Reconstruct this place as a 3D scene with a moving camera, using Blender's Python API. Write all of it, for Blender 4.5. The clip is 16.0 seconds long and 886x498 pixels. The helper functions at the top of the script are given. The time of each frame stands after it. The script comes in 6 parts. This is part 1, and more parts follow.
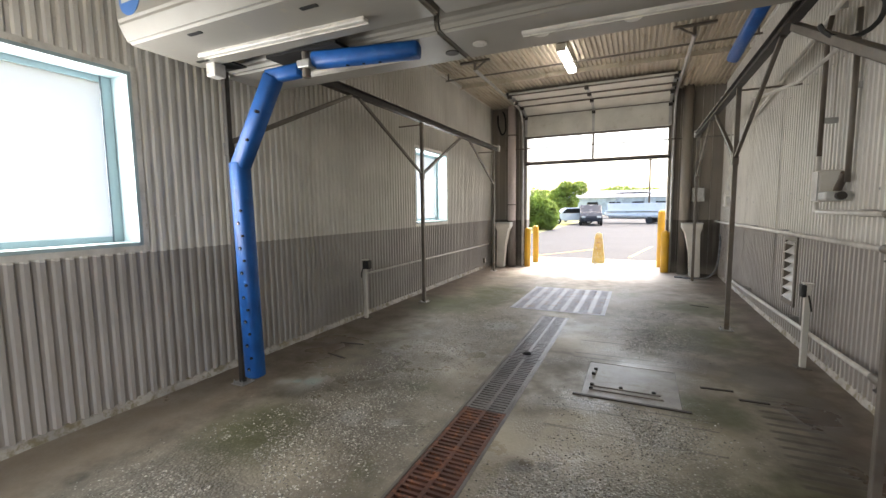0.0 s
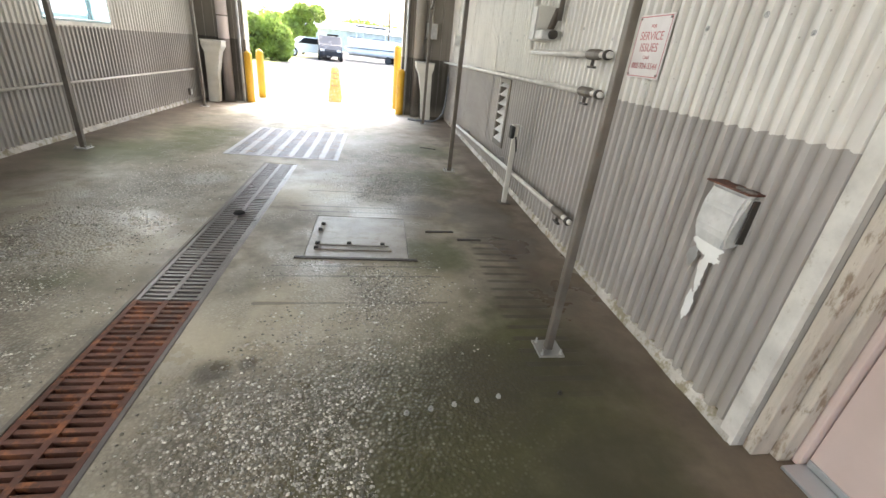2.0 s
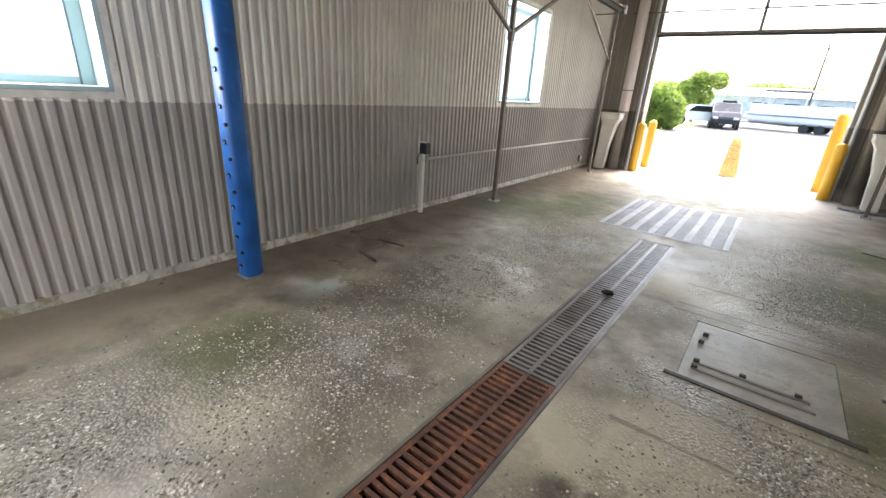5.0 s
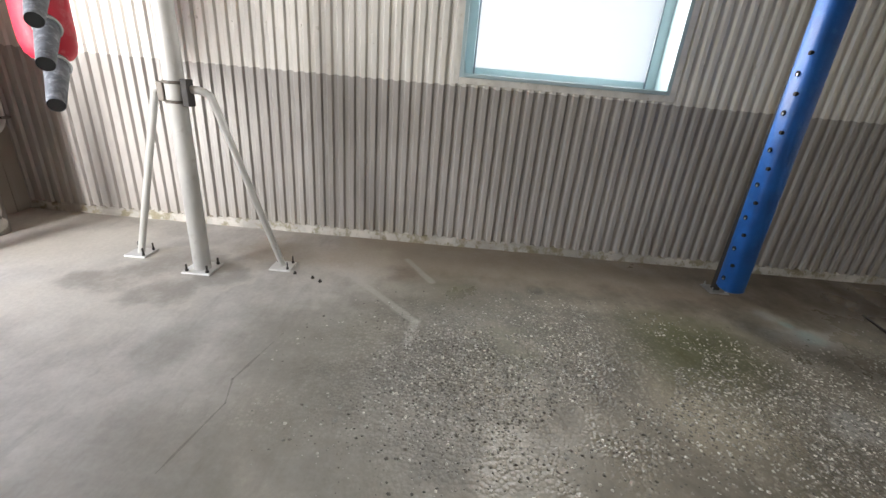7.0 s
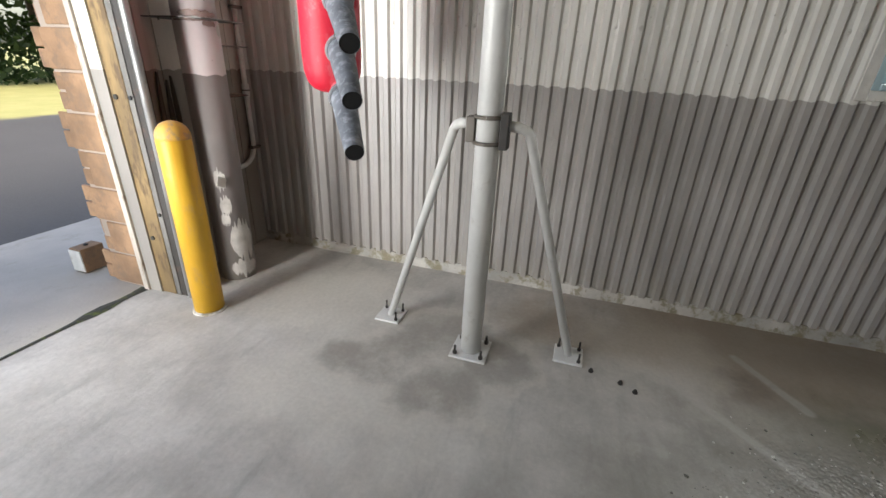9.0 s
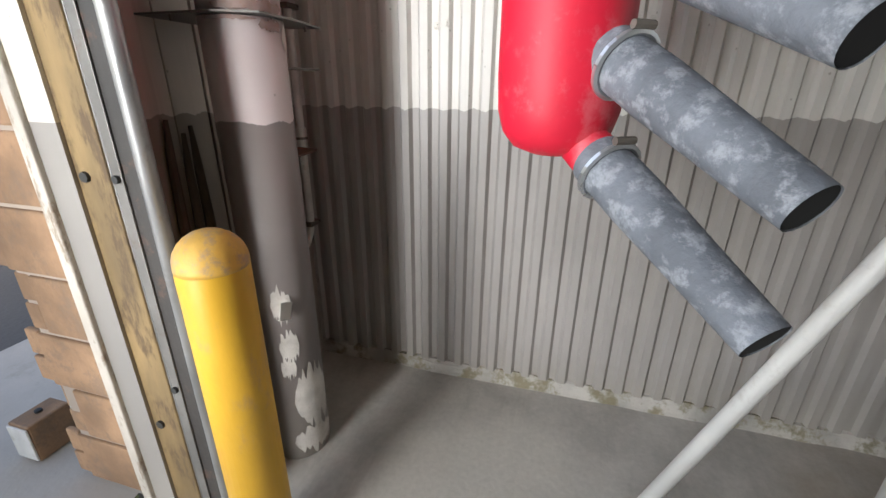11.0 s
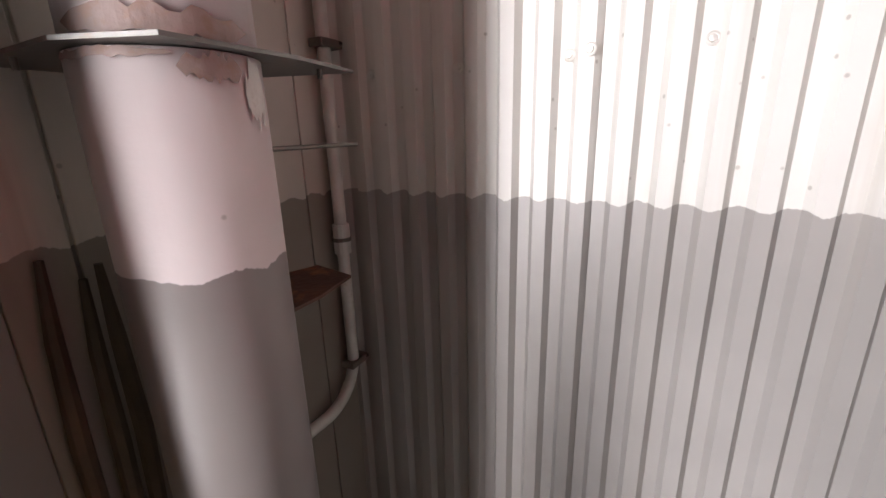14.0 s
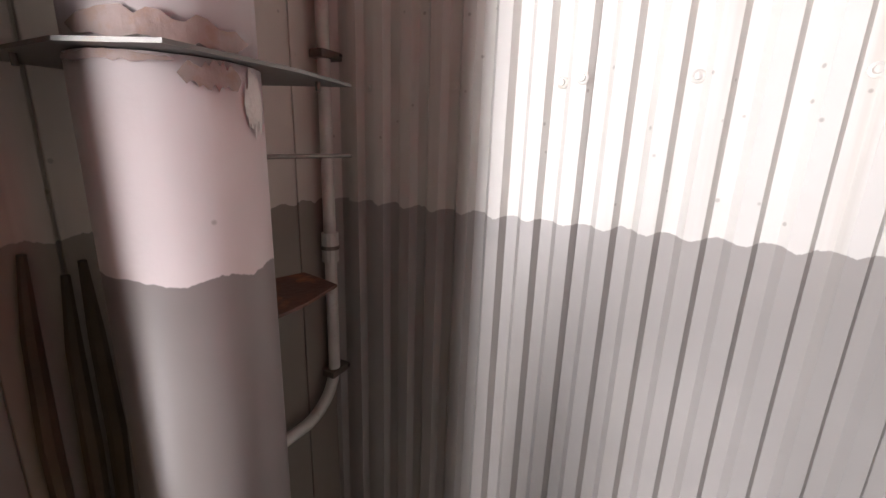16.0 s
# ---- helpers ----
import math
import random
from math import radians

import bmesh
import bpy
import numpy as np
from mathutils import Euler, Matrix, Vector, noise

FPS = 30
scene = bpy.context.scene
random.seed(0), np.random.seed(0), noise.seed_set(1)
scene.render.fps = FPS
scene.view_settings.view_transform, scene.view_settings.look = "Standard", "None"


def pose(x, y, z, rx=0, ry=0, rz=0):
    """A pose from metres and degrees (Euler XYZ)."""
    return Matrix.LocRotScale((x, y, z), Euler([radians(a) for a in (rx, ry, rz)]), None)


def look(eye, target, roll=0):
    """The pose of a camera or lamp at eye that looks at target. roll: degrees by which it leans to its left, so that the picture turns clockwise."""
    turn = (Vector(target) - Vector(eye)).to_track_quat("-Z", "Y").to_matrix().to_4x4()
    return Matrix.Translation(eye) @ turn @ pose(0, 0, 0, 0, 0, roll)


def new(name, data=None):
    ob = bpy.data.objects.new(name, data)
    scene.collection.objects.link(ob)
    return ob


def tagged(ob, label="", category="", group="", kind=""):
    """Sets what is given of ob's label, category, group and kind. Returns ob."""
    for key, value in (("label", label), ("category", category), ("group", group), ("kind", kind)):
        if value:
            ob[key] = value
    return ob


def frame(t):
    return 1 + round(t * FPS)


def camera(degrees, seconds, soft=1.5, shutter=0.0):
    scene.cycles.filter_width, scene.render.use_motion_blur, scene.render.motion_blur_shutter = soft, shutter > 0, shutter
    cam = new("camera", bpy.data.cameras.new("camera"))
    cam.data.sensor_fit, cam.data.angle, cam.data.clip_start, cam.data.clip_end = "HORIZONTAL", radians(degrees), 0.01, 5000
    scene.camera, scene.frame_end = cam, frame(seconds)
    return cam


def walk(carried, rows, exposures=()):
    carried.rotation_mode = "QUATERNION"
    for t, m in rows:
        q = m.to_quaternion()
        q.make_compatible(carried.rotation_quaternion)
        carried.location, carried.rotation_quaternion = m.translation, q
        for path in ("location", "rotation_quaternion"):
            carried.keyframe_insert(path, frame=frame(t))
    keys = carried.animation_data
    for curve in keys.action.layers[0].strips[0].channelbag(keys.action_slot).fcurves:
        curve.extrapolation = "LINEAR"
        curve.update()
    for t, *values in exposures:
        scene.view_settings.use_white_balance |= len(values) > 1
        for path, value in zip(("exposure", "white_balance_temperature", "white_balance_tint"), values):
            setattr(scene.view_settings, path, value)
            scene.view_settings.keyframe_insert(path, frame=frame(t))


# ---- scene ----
cam = camera(93.2, 16.0)
PATH = [
    (0, (0.414, 1.019, 1.542), (-0.428, 2.823, 1.35), -0.7),
    (0.5, (0.47, 1.129, 1.534), (0.014, 3.061, 1.289), 1.2),
    (1, (0.367, 1.35, 1.481), (0.232, 3.304, 1.078), 3.8),
    (1.5, (0.386, 1.57, 1.386), (0.648, 3.419, 0.669), 6.5),
    (2, (0.5, 1.802, 1.377), (0.829, 3.585, 0.535), 6.3),
    (2.5, (0.463, 1.973, 1.365), (0.846, 3.701, 0.434), 6.1),
    (3, (0.43, 2.194, 1.388), (1.099, 3.811, 0.419), 8.4),
    (3.5, (0.46, 2.284, 1.361), (1.038, 3.937, 0.394), 8.9),
    (4, (0.481, 2.331, 1.382), (0.535, 4.136, 0.521), 7.0),
    (4.5, (0.402, 2.28, 1.388), (-0.165, 4.03, 0.604), 4.6),
    (5, (0.128, 2.117, 1.419), (-0.993, 3.612, 0.706), 3.7),
    (5.2, (0.051, 2.08, 1.397), (-1.256, 3.43, 0.714), 3.2),
    (7.3, (-0.001, 1.45, 1.297), (-1.855, 1.318, 0.552), 5.8),
    (7.5, (-0.023, 1.378, 1.297), (-1.883, 1.184, 0.589), 6.2),
    (8, (-0.29, 1.22, 1.18), (-2.15, 0.918, 0.515), 5.9),
    (8.5, (-0.558, 0.826, 1.293), (-2.352, 0.305, 0.578), 3.5),
    (9, (-0.696, 0.375, 1.321), (-2.441, -0.164, 0.505), 2.5),
    (9.2, (-0.752, 0.244, 1.314), (-2.499, -0.333, 0.531), 1.5),
    (11.3, (-1.721, -0.876, 1.313), (-3.523, -1.342, 0.582), 0.3),
    (11.5, (-1.838, -0.961, 1.315), (-3.641, -1.352, 0.543), 0.6),
    (12, (-2.111, -1.140, 1.337), (-3.935, -1.422, 0.565), 0.9),
    (12.5, (-2.225, -1.100, 1.370), (-4.033, -1.641, 0.707), -1.4),
    (13, (-2.284, -1.048, 1.374), (-4.030, -1.827, 0.786), -2.3),
    (13.5, (-2.280, -1.048, 1.376), (-3.992, -1.914, 0.811), -2.0),
    (14, (-2.275, -1.050, 1.376), (-3.980, -1.938, 0.823), -1.6),
    (14.5, (-2.273, -1.047, 1.375), (-3.974, -1.948, 0.831), -1.4),
    (15, (-2.266, -1.054, 1.378), (-3.971, -1.959, 0.855), -0.8),
    (15.5, (-2.266, -1.053, 1.379), (-3.988, -1.942, 0.884), 0.2),
    (16, (-2.268, -1.043, 1.385), (-4.010, -1.890, 0.886), 1.9),
]
EXPOSURES = [(0, 2.7, 6750, 12), (0.5, 2.95, 6750, 12), (1.0, 3.1, 6700, 11), (1.5, 3.35, 6650, 9), (2.5, 3.45, 6600, 9), (3.5, 3.5, 6600, 9), (4.5, 3.4, 6600, 10), (5.2, 3.2, 6600, 11),
             (7.3, 2.45, 6650, 12), (9.2, 1.68, 6500, 10), (11.3, 1.42, 6400, 10), (12.2, 1.7, 6450, 15), (16, 1.72, 6450, 18)]
walk(cam, [(t, look(eye, target, roll)) for t, eye, target, roll in PATH], EXPOSURES)
SKY, SUN = 0.13, 0.42
W1, W2, W3, W4 = 12.0, 11.5, 4.8, 9.0

# ---- world, sun, lamps ----
world = bpy.data.worlds.new("sky")
scene.world = world
world.use_nodes = True
wn = world.node_tree.nodes
sky = wn.new("ShaderNodeTexSky")
sky.sky_type = 'NISHITA'
sky.sun_disc = False
sky.sun_elevation = radians(58)
sky.sun_rotation = radians(20)
sky.air_density, sky.dust_density, sky.ozone_density = 1.2, 4.0, 1.0
world.node_tree.links.new(sky.outputs[0], wn["Background"].inputs[0])
wn["Background"].inputs[1].default_value = SKY
sun = new("sun", bpy.data.lights.new("sun", "SUN"))
sun.data.energy, sun.data.angle, sun.data.color = SUN, radians(35), (1.0, 0.95, 0.88)
sun.matrix_world = look((6.4, 17.6, 30), (0, 0, 0))



def daylight(name, x, y, z, width, height, watts, turn, spread=180):
    """Sky light entering at a window's opening."""
    lamp = bpy.data.lights.new(name, "AREA")
    lamp.shape, lamp.size, lamp.size_y, lamp.energy = "RECTANGLE", width, height, watts
    lamp.color = (0.98, 0.98, 0.97)
    lamp.spread = radians(spread)
    ob = new(name, lamp)
    ob.matrix_world = pose(x, y, z, 90, 0, turn)
    return ob


daylight("daylight_window_1", -3.40, 2.30, 1.95, 1.26, 1.12, W1, -90)
daylight("daylight_window_2", -3.40, 8.27, 1.95, 1.12, 1.12, W2, -90)
for x in (0.6, 0.0, -0.6):
    daylight("daylight_opening_side", x, -2.08, 1.45, 0.42, 2.8, W3, 72, 90)
daylight("daylight_opening", -0.63, -2.1, 1.75, 3.1, 3.1, W4, 0)

# ---- plan ----
XL, XR = -3.2, 2.05          # inner faces of the long walls
YN, YF = -1.85, 12.0         # inner faces of the end walls
CEIL = 4.2
PAINT = 1.22                 # height of the grey dado


# ---- materials ----
def nodes_of(name):
    m = bpy.data.materials.new(name)
    m.use_nodes = True
    t = m.node_tree
    return m, t, t.nodes["Principled BSDF"]


def math_node(t, op, a, b=None, c=None, clamp=False):
    n = t.nodes.new("ShaderNodeMath")
    n.operation, n.use_clamp = op, clamp
    for i, v in enumerate((a, b, c)):
        if v is None:
            continue
        if isinstance(v, (int, float)):
            n.inputs[i].default_value = v
        else:
            t.links.new(v, n.inputs[i])
    return n.outputs[0]


def step_node(t, value, lo, hi):
    n = t.nodes.new("ShaderNodeMapRange")
    n.interpolation_type = 'SMOOTHSTEP'
    n.inputs[1].default_value, n.inputs[2].default_value = lo, hi
    t.links.new(value, n.inputs[0])
    return n.outputs[0]


def mix_node(t, fac, a, b, kind='MIX'):
    n = t.nodes.new("ShaderNodeMix")
    n.data_type, n.blend_type = 'RGBA', kind
    for i, v in ((0, fac), (6, a), (7, b)):
        if isinstance(v, (int, float)):
            n.inputs[i].default_value = v
        elif isinstance(v, tuple):
            n.inputs[i].default_value = (*v, 1)
        else:
            t.links.new(v, n.inputs[i])
    return n.outputs[2]


def coords(t, scale=(1, 1, 1)):
    g = t.nodes.new("ShaderNodeNewGeometry")
    m = t.nodes.new("ShaderNodeMapping")
    m.inputs["Scale"].default_value = scale
    t.links.new(g.outputs["Position"], m.inputs[0])
    return m.outputs[0]


def noise_node(t, vec, scale, detail=4.0, rough=0.55):
    n = t.nodes.new("ShaderNodeTexNoise")
    n.inputs["Scale"].default_value, n.inputs["Detail"].default_value, n.inputs["Roughness"].default_value = scale, detail, rough
    t.links.new(vec, n.inputs["Vector"])
    return n.outputs["Fac"]


def voronoi_node(t, vec, scale, feature='F1'):
    n = t.nodes.new("ShaderNodeTexVoronoi")
    n.feature = feature
    n.inputs["Scale"].default_value = scale
    t.links.new(vec, n.inputs["Vector"])
    return n


def bump(t, b, height, strength, distance=0.01):
    n = t.nodes.new("ShaderNodeBump")
    n.inputs["Strength"].default_value, n.inputs["Distance"].default_value = strength, distance
    t.links.new(height, n.inputs["Height"])
    t.links.new(n.outputs[0], b.inputs["Normal"])


def shade(c, k):
    return tuple(min(1.0, v * k) for v in c)


def paint(name, c, rough=0.5, metal=0.0, vary=0.25, big=1.5, fine=40.0, relief=0.15, stain=None, amount=0.35, stretch=(1, 1, 1), lo=0.55):
    """A worn surface: base colour c varied at two scales, stains of another colour, fine relief."""
    m, t, b = nodes_of(name)
    v = coords(t, stretch)
    n1 = noise_node(t, v, big, 5)
    n2 = noise_node(t, v, fine, 3)
    col = mix_node(t, step_node(t, n1, 0.3, 0.7), shade(c, 1 - vary), shade(c, 1 + vary * 0.5))
    col = mix_node(t, math_node(t, 'MULTIPLY', n2, 0.35), col, shade(c, 1 - vary))
    if stain:
        n3 = noise_node(t, v, big * 2.7, 6, 0.7)
        col = mix_node(t, math_node(t, 'MULTIPLY', step_node(t, n3, lo, lo + 0.16), amount), col, stain)
    t.links.new(col, b.inputs["Base Color"])
    r = math_node(t, 'MULTIPLY_ADD', n1, 0.3, rough - 0.15, clamp=True)
    t.links.new(r, b.inputs["Roughness"])
    b.inputs["Metallic"].default_value = metal
    if relief:
        bump(t, b, math_node(t, 'MULTIPLY_ADD', n1, 0.5, math_node(t, 'MULTIPLY', n2, 0.5)), relief, 0.01)
    return m


WHITE, GREY = (0.66, 0.64, 0.595), (0.34, 0.318, 0.297)


def siding(name, axis, white=WHITE, grey=GREY, dirt=(0.3, 0.25, 0.18), level=PAINT):
    """Painted ribbed sheet: off-white above, grey dado below, with a hand-brushed edge between the two."""
    m, t, b = nodes_of(name)
    v = coords(t)
    sep = t.nodes.new("ShaderNodeSeparateXYZ")
    t.links.new(v, sep.inputs[0])
    along = sep.outputs[axis]
    # scallops of the brushed line, one a rib
    comb = t.nodes.new("ShaderNodeCombineXYZ")
    t.links.new(along, comb.inputs[0])
    wob = noise_node(t, comb.outputs[0], 16.0, 4, 0.75)
    rib = math_node(t, 'ABSOLUTE', math_node(t, 'SINE', math_node(t, 'MULTIPLY', along, math.pi / 0.08)))
    line = math_node(t, 'MULTIPLY_ADD', wob, 0.030, math_node(t, 'MULTIPLY_ADD', rib, 0.009, level - 0.02))
    over = step_node(t, math_node(t, 'SUBTRACT', sep.outputs[2], line), -0.0012, 0.0012)
    n1 = noise_node(t, v, 1.3, 5)
    tall = noise_node(t, coords(t, (14, 14, 0.6)), 1.0, 4)
    fine = noise_node(t, v, 70.0, 3)
    wcol = mix_node(t, step_node(t, n1, 0.3, 0.72), shade(white, 0.88), shade(white, 1.06))
    wcol = mix_node(t, math_node(t, 'MULTIPLY', step_node(t, tall, 0.52, 0.75), 0.30), wcol, dirt)
    specks = voronoi_node(t, v, 17.0)
    wcol = mix_node(t, math_node(t, 'MULTIPLY', step_node(t, specks.outputs["Distance"], 0.09, 0.04), 0.5), wcol, (0.2, 0.17, 0.13))
    gcol = mix_node(t, step_node(t, n1, 0.3, 0.72), shade(grey, 0.85), shade(grey, 1.12))
    gcol = mix_node(t, math_node(t, 'MULTIPLY', step_node(t, tall, 0.5, 0.75), 0.35), gcol, (0.36, 0.33, 0.29))
    # splash dirt, low and blotchy
    low = math_node(t, 'MULTIPLY', step_node(t, math_node(t, 'MULTIPLY_ADD', n1, 0.5, sep.outputs[2]), 0.55, 0.25), 0.5)
    gcol = mix_node(t, low, gcol, (0.38, 0.35, 0.3))
    col = mix_node(t, over, gcol, wcol)
    t.links.new(col, b.inputs["Base Color"])
    t.links.new(math_node(t, 'MULTIPLY_ADD', n1, 0.35, 0.26), b.inputs["Roughness"])
    bump(t, b, math_node(t, 'MULTIPLY_ADD', fine, 0.3, tall), 0.12, 0.006)
    return m


M_SIDE = siding("siding_long_wall", 1)
M_ENDWALL = siding("panel_end_wall", 0, (0.62, 0.58, 0.5), (0.25, 0.23, 0.21))
M_RETURN = siding("panel_near_return", 0, (0.60, 0.53, 0.47), (0.25, 0.215, 0.18), (0.2, 0.14, 0.09))
# column paint tinted pink for light bounced off the red dryer
M_COLUMN = siding("column_paint_with_bounce", 0, (0.70, 0.62, 0.605), (0.235, 0.205, 0.195), (0.35, 0.2, 0.13), PAINT - 0.014)
# grime, with a corner's shade also darkened into both paint colours
M_GRIME_SHADE = siding("grimy_shaded_end_wall", 0, (0.26, 0.23, 0.195), (0.09, 0.078, 0.065), (0.07, 0.055, 0.04))
M_CORE = paint("wall_core", (0.4, 0.38, 0.35), 0.8)
M_CEIL = paint("ceiling_sheet", (0.5, 0.44, 0.34), 0.5, 0, 0.25, 0.8, 30, 0.1, (0.22, 0.16, 0.09), 0.6, (3, 0.5, 1), 0.5)
M_CURB = paint("curb_paint", (0.52, 0.49, 0.44), 0.65, 0, 0.35, 4, 60, 0.6, (0.2, 0.17, 0.09), 0.85, (1, 1, 1), 0.46)
M_AQUA = paint("window_frame_paint", (0.36, 0.47, 0.50), 0.35, 0, 0.1, 2, 50, 0.05)
M_DARKFRAME = paint("window_gasket", (0.12, 0.15, 0.18), 0.5)
M_GALV = paint("galvanised_steel", (0.46, 0.46, 0.45), 0.42, 0.7, 0.2, 6, 60, 0.1, (0.25, 0.2, 0.15), 0.4)
M_STEEL = paint("weathered_steel", (0.17, 0.15, 0.128), 0.5, 0.35, 0.3, 6, 60, 0.2, (0.2, 0.11, 0.06), 0.4)
M_RAIL = paint("rail_steel", (0.036, 0.031, 0.027), 0.6, 0.0, 0.3, 6, 60, 0.2, (0.18, 0.09, 0.05), 0.4)
M_MAST = paint("mast_paint", (0.7, 0.69, 0.66), 0.4, 0.1, 0.12, 5, 60, 0.1, (0.3, 0.26, 0.2), 0.3)
M_PIPE = paint("conduit_paint", (0.68, 0.66, 0.61), 0.4, 0.1, 0.2, 8, 80, 0.1, (0.32, 0.26, 0.18), 0.5)
M_DARKPIPE = paint("dark_pipe", (0.13, 0.105, 0.085), 0.5, 0.2, 0.3, 6, 60, 0.2)
M_BLUE = paint("blue_foam", (0.006, 0.105, 0.40), 0.5, 0, 0.3, 6, 90, 0.2, (0.04, 0.20, 0.48), 0.35)
M_RED = paint("red_fibreglass", (0.68, 0.012, 0.04), 0.5, 0, 0.2, 4, 70, 0.1, (0.66, 0.2, 0.22), 0.38, (1, 1, 1), 0.5)
M_HOSE = paint("grey_hose", (0.17, 0.185, 0.21), 0.75, 0, 0.35, 9, 90, 0.5, (0.42, 0.44, 0.47), 0.5, (1, 1, 1), 0.48)
M_TRACK = paint("tarnished_track_steel", (0.2, 0.19, 0.175), 0.5, 0.5, 0.3, 6, 60, 0.15, (0.14, 0.09, 0.06), 0.5)
M_BLACK = paint("black_rubber", (0.02, 0.02, 0.02), 0.6, 0, 0.3)
M_SEAL = paint("brown_rubber", (0.10, 0.072, 0.05), 0.7, 0, 0.4, 6, 40, 0.4)
# near black that paints in the shade of hollows; also dark glass and debris
M_SHADE_BLACK = paint("hollow_shade_black", (0.006, 0.006, 0.006), 0.9, 0, 0.2, relief=0)
M_YELLOW = paint("yellow_paint", (0.68, 0.385, 0.025), 0.45, 0, 0.16, 5, 60, 0.15, (0.46, 0.28, 0.12), 0.5, (1, 1, 0.5), 0.52)
M_WORNYELLOW = paint("rubbed_yellow_paint", (0.63, 0.365, 0.06), 0.55, 0, 0.3, 7, 60, 0.25, (0.36, 0.25, 0.15), 0.8, (1, 1, 1), 0.45)
M_SIGNYELLOW = paint("faded_yellow_plastic", (0.82, 0.62, 0.2), 0.5, 0, 0.15, 6, 60, 0.05, (0.85, 0.78, 0.6), 0.7, (1, 1, 1), 0.48)
M_GANTRY = paint("gantry_panel", (0.29, 0.275, 0.24), 0.45, 0, 0.15, 2, 40, 0.08, (0.35, 0.29, 0.2), 0.5, (1, 1, 1), 0.58)
M_BLUELOGO = paint("blue_badge", (0.08, 0.2, 0.5), 0.4)
M_DOOR = paint("overhead_door_panel", (0.62, 0.6, 0.54), 0.45, 0, 0.15, 2, 40, 0.05, (0.35, 0.3, 0.22), 0.4)
M_MANDOOR = paint("door_paint", (0.58, 0.47, 0.43), 0.5, 0, 0.1, 2, 50, 0.08, (0.4, 0.3, 0.25), 0.3)
M_TRIM = paint("peeling_trim", (0.52, 0.47, 0.4), 0.65, 0, 0.2, 9, 70, 0.5, (0.2, 0.14, 0.09), 0.85, (1, 1, 0.35), 0.52)
M_WOOD = paint("weathered_wood", (0.27, 0.18, 0.075), 0.7, 0, 0.45, 4, 40, 0.2, (0.075, 0.045, 0.022), 0.8, (1.6, 1.6, 0.5), 0.47)
M_BRICK = paint("brick_face", (0.34, 0.205, 0.115), 0.85, 0, 0.4, 5, 60, 0.5, (0.2, 0.135, 0.09), 0.7, (1, 1, 1), 0.48)
M_MORTAR = paint("mortar", (0.4, 0.33, 0.27), 0.9)
M_JOINT = paint("tar_and_moss", (0.05, 0.05, 0.04), 0.9, 0, 0.4, 6, 60, 0.5, (0.12, 0.15, 0.03), 0.8, (1, 1, 1), 0.5)
M_CONC = paint("apron_concrete", (0.47, 0.43, 0.37), 0.85, 0, 0.2, 1.5, 60, 0.25, (0.3, 0.27, 0.22), 0.5)
M_RUST = paint("rusted_iron", (0.12, 0.05, 0.033), 0.6, 0.1, 0.5, 5, 60, 0.5, (0.29, 0.105, 0.04), 0.7, (1, 1, 1), 0.5)
M_IRON = paint("worn_iron", (0.19, 0.175, 0.17), 0.42, 0.55, 0.3, 5, 60, 0.4, (0.17, 0.12, 0.09), 0.6)
M_GRATE = paint("galvanised_grate", (0.36, 0.37, 0.40), 0.55, 0.2, 0.2, 2.2, 60, 0.2, (0.33, 0.27, 0.22), 0.8, (1, 1, 1), 0.5)
M_PLATE = paint("concrete_lid", (0.29, 0.275, 0.245), 0.42, 0.0, 0.35, 4, 90, 0.4, (0.17, 0.15, 0.12), 0.7, (1, 1, 1), 0.5)
M_CHUTE = paint("plastic_hood", (0.56, 0.56, 0.54), 0.5, 0, 0.2, 12, 80, 0.15, (0.36, 0.34, 0.32), 0.8, (1, 1, 1), 0.58)
M_RUSTSTAIN = paint("rust_stained_paint", (0.36, 0.27, 0.24), 0.6, 0, 0.35, 14, 90, 0.2, (0.3, 0.18, 0.13), 0.6, (1, 1, 1), 0.48)
M_BARE = paint("bare_primer", (0.6, 0.565, 0.52), 0.6, 0, 0.2, 14, 90, 0.3, (0.34, 0.28, 0.22), 0.5)
M_SPLASH = paint("white_splash", (0.85, 0.85, 0.82), 0.5, relief=0.05)
M_SIGN = paint("sign_face", (0.72, 0.68, 0.66), 0.4, relief=0.03)
M_SIGNRED = paint("sign_red", (0.5, 0.17, 0.18), 0.5, relief=0)
M_LABEL = paint("pale_plastic", (0.68, 0.66, 0.6), 0.45, relief=0.05)
M_LEAF = paint("leaves", (0.34, 0.44, 0.10), 0.6, 0, 0.5, 1.2, 9, 0)
M_LEAFDARK = paint("dark_leaves", (0.05, 0.085, 0.02), 0.6, 0, 0.5, 1.2, 9, 0)
M_BARK = paint("bark", (0.14, 0.1, 0.07), 0.9, 0, 0.4, 6, 40, 0.6)
M_GRASS = paint("dry_grass", (0.34, 0.31, 0.09), 0.9, 0, 0.35, 3, 60, 0.6, (0.5, 0.42, 0.22), 0.7)
M_CARDARK = paint("dark_car_paint", (0.03, 0.035, 0.045), 0.25, 0.2, 0.1, relief=0)
M_CARWHITE = paint("white_car_paint", (0.75, 0.76, 0.78), 0.3, 0, 0.05, relief=0)
M_CARRED = paint("red_car_paint", (0.5, 0.03, 0.03), 0.3, 0.1, 0.1, relief=0)
M_CLAD = paint("shed_cladding", (0.45, 0.5, 0.52), 0.6)
M_ROOF = paint("shed_roof", (0.28, 0.3, 0.32), 0.6)
M_ALU = paint("aluminium", (0.6, 0.62, 0.64), 0.3, 0.8, 0.1, relief=0)

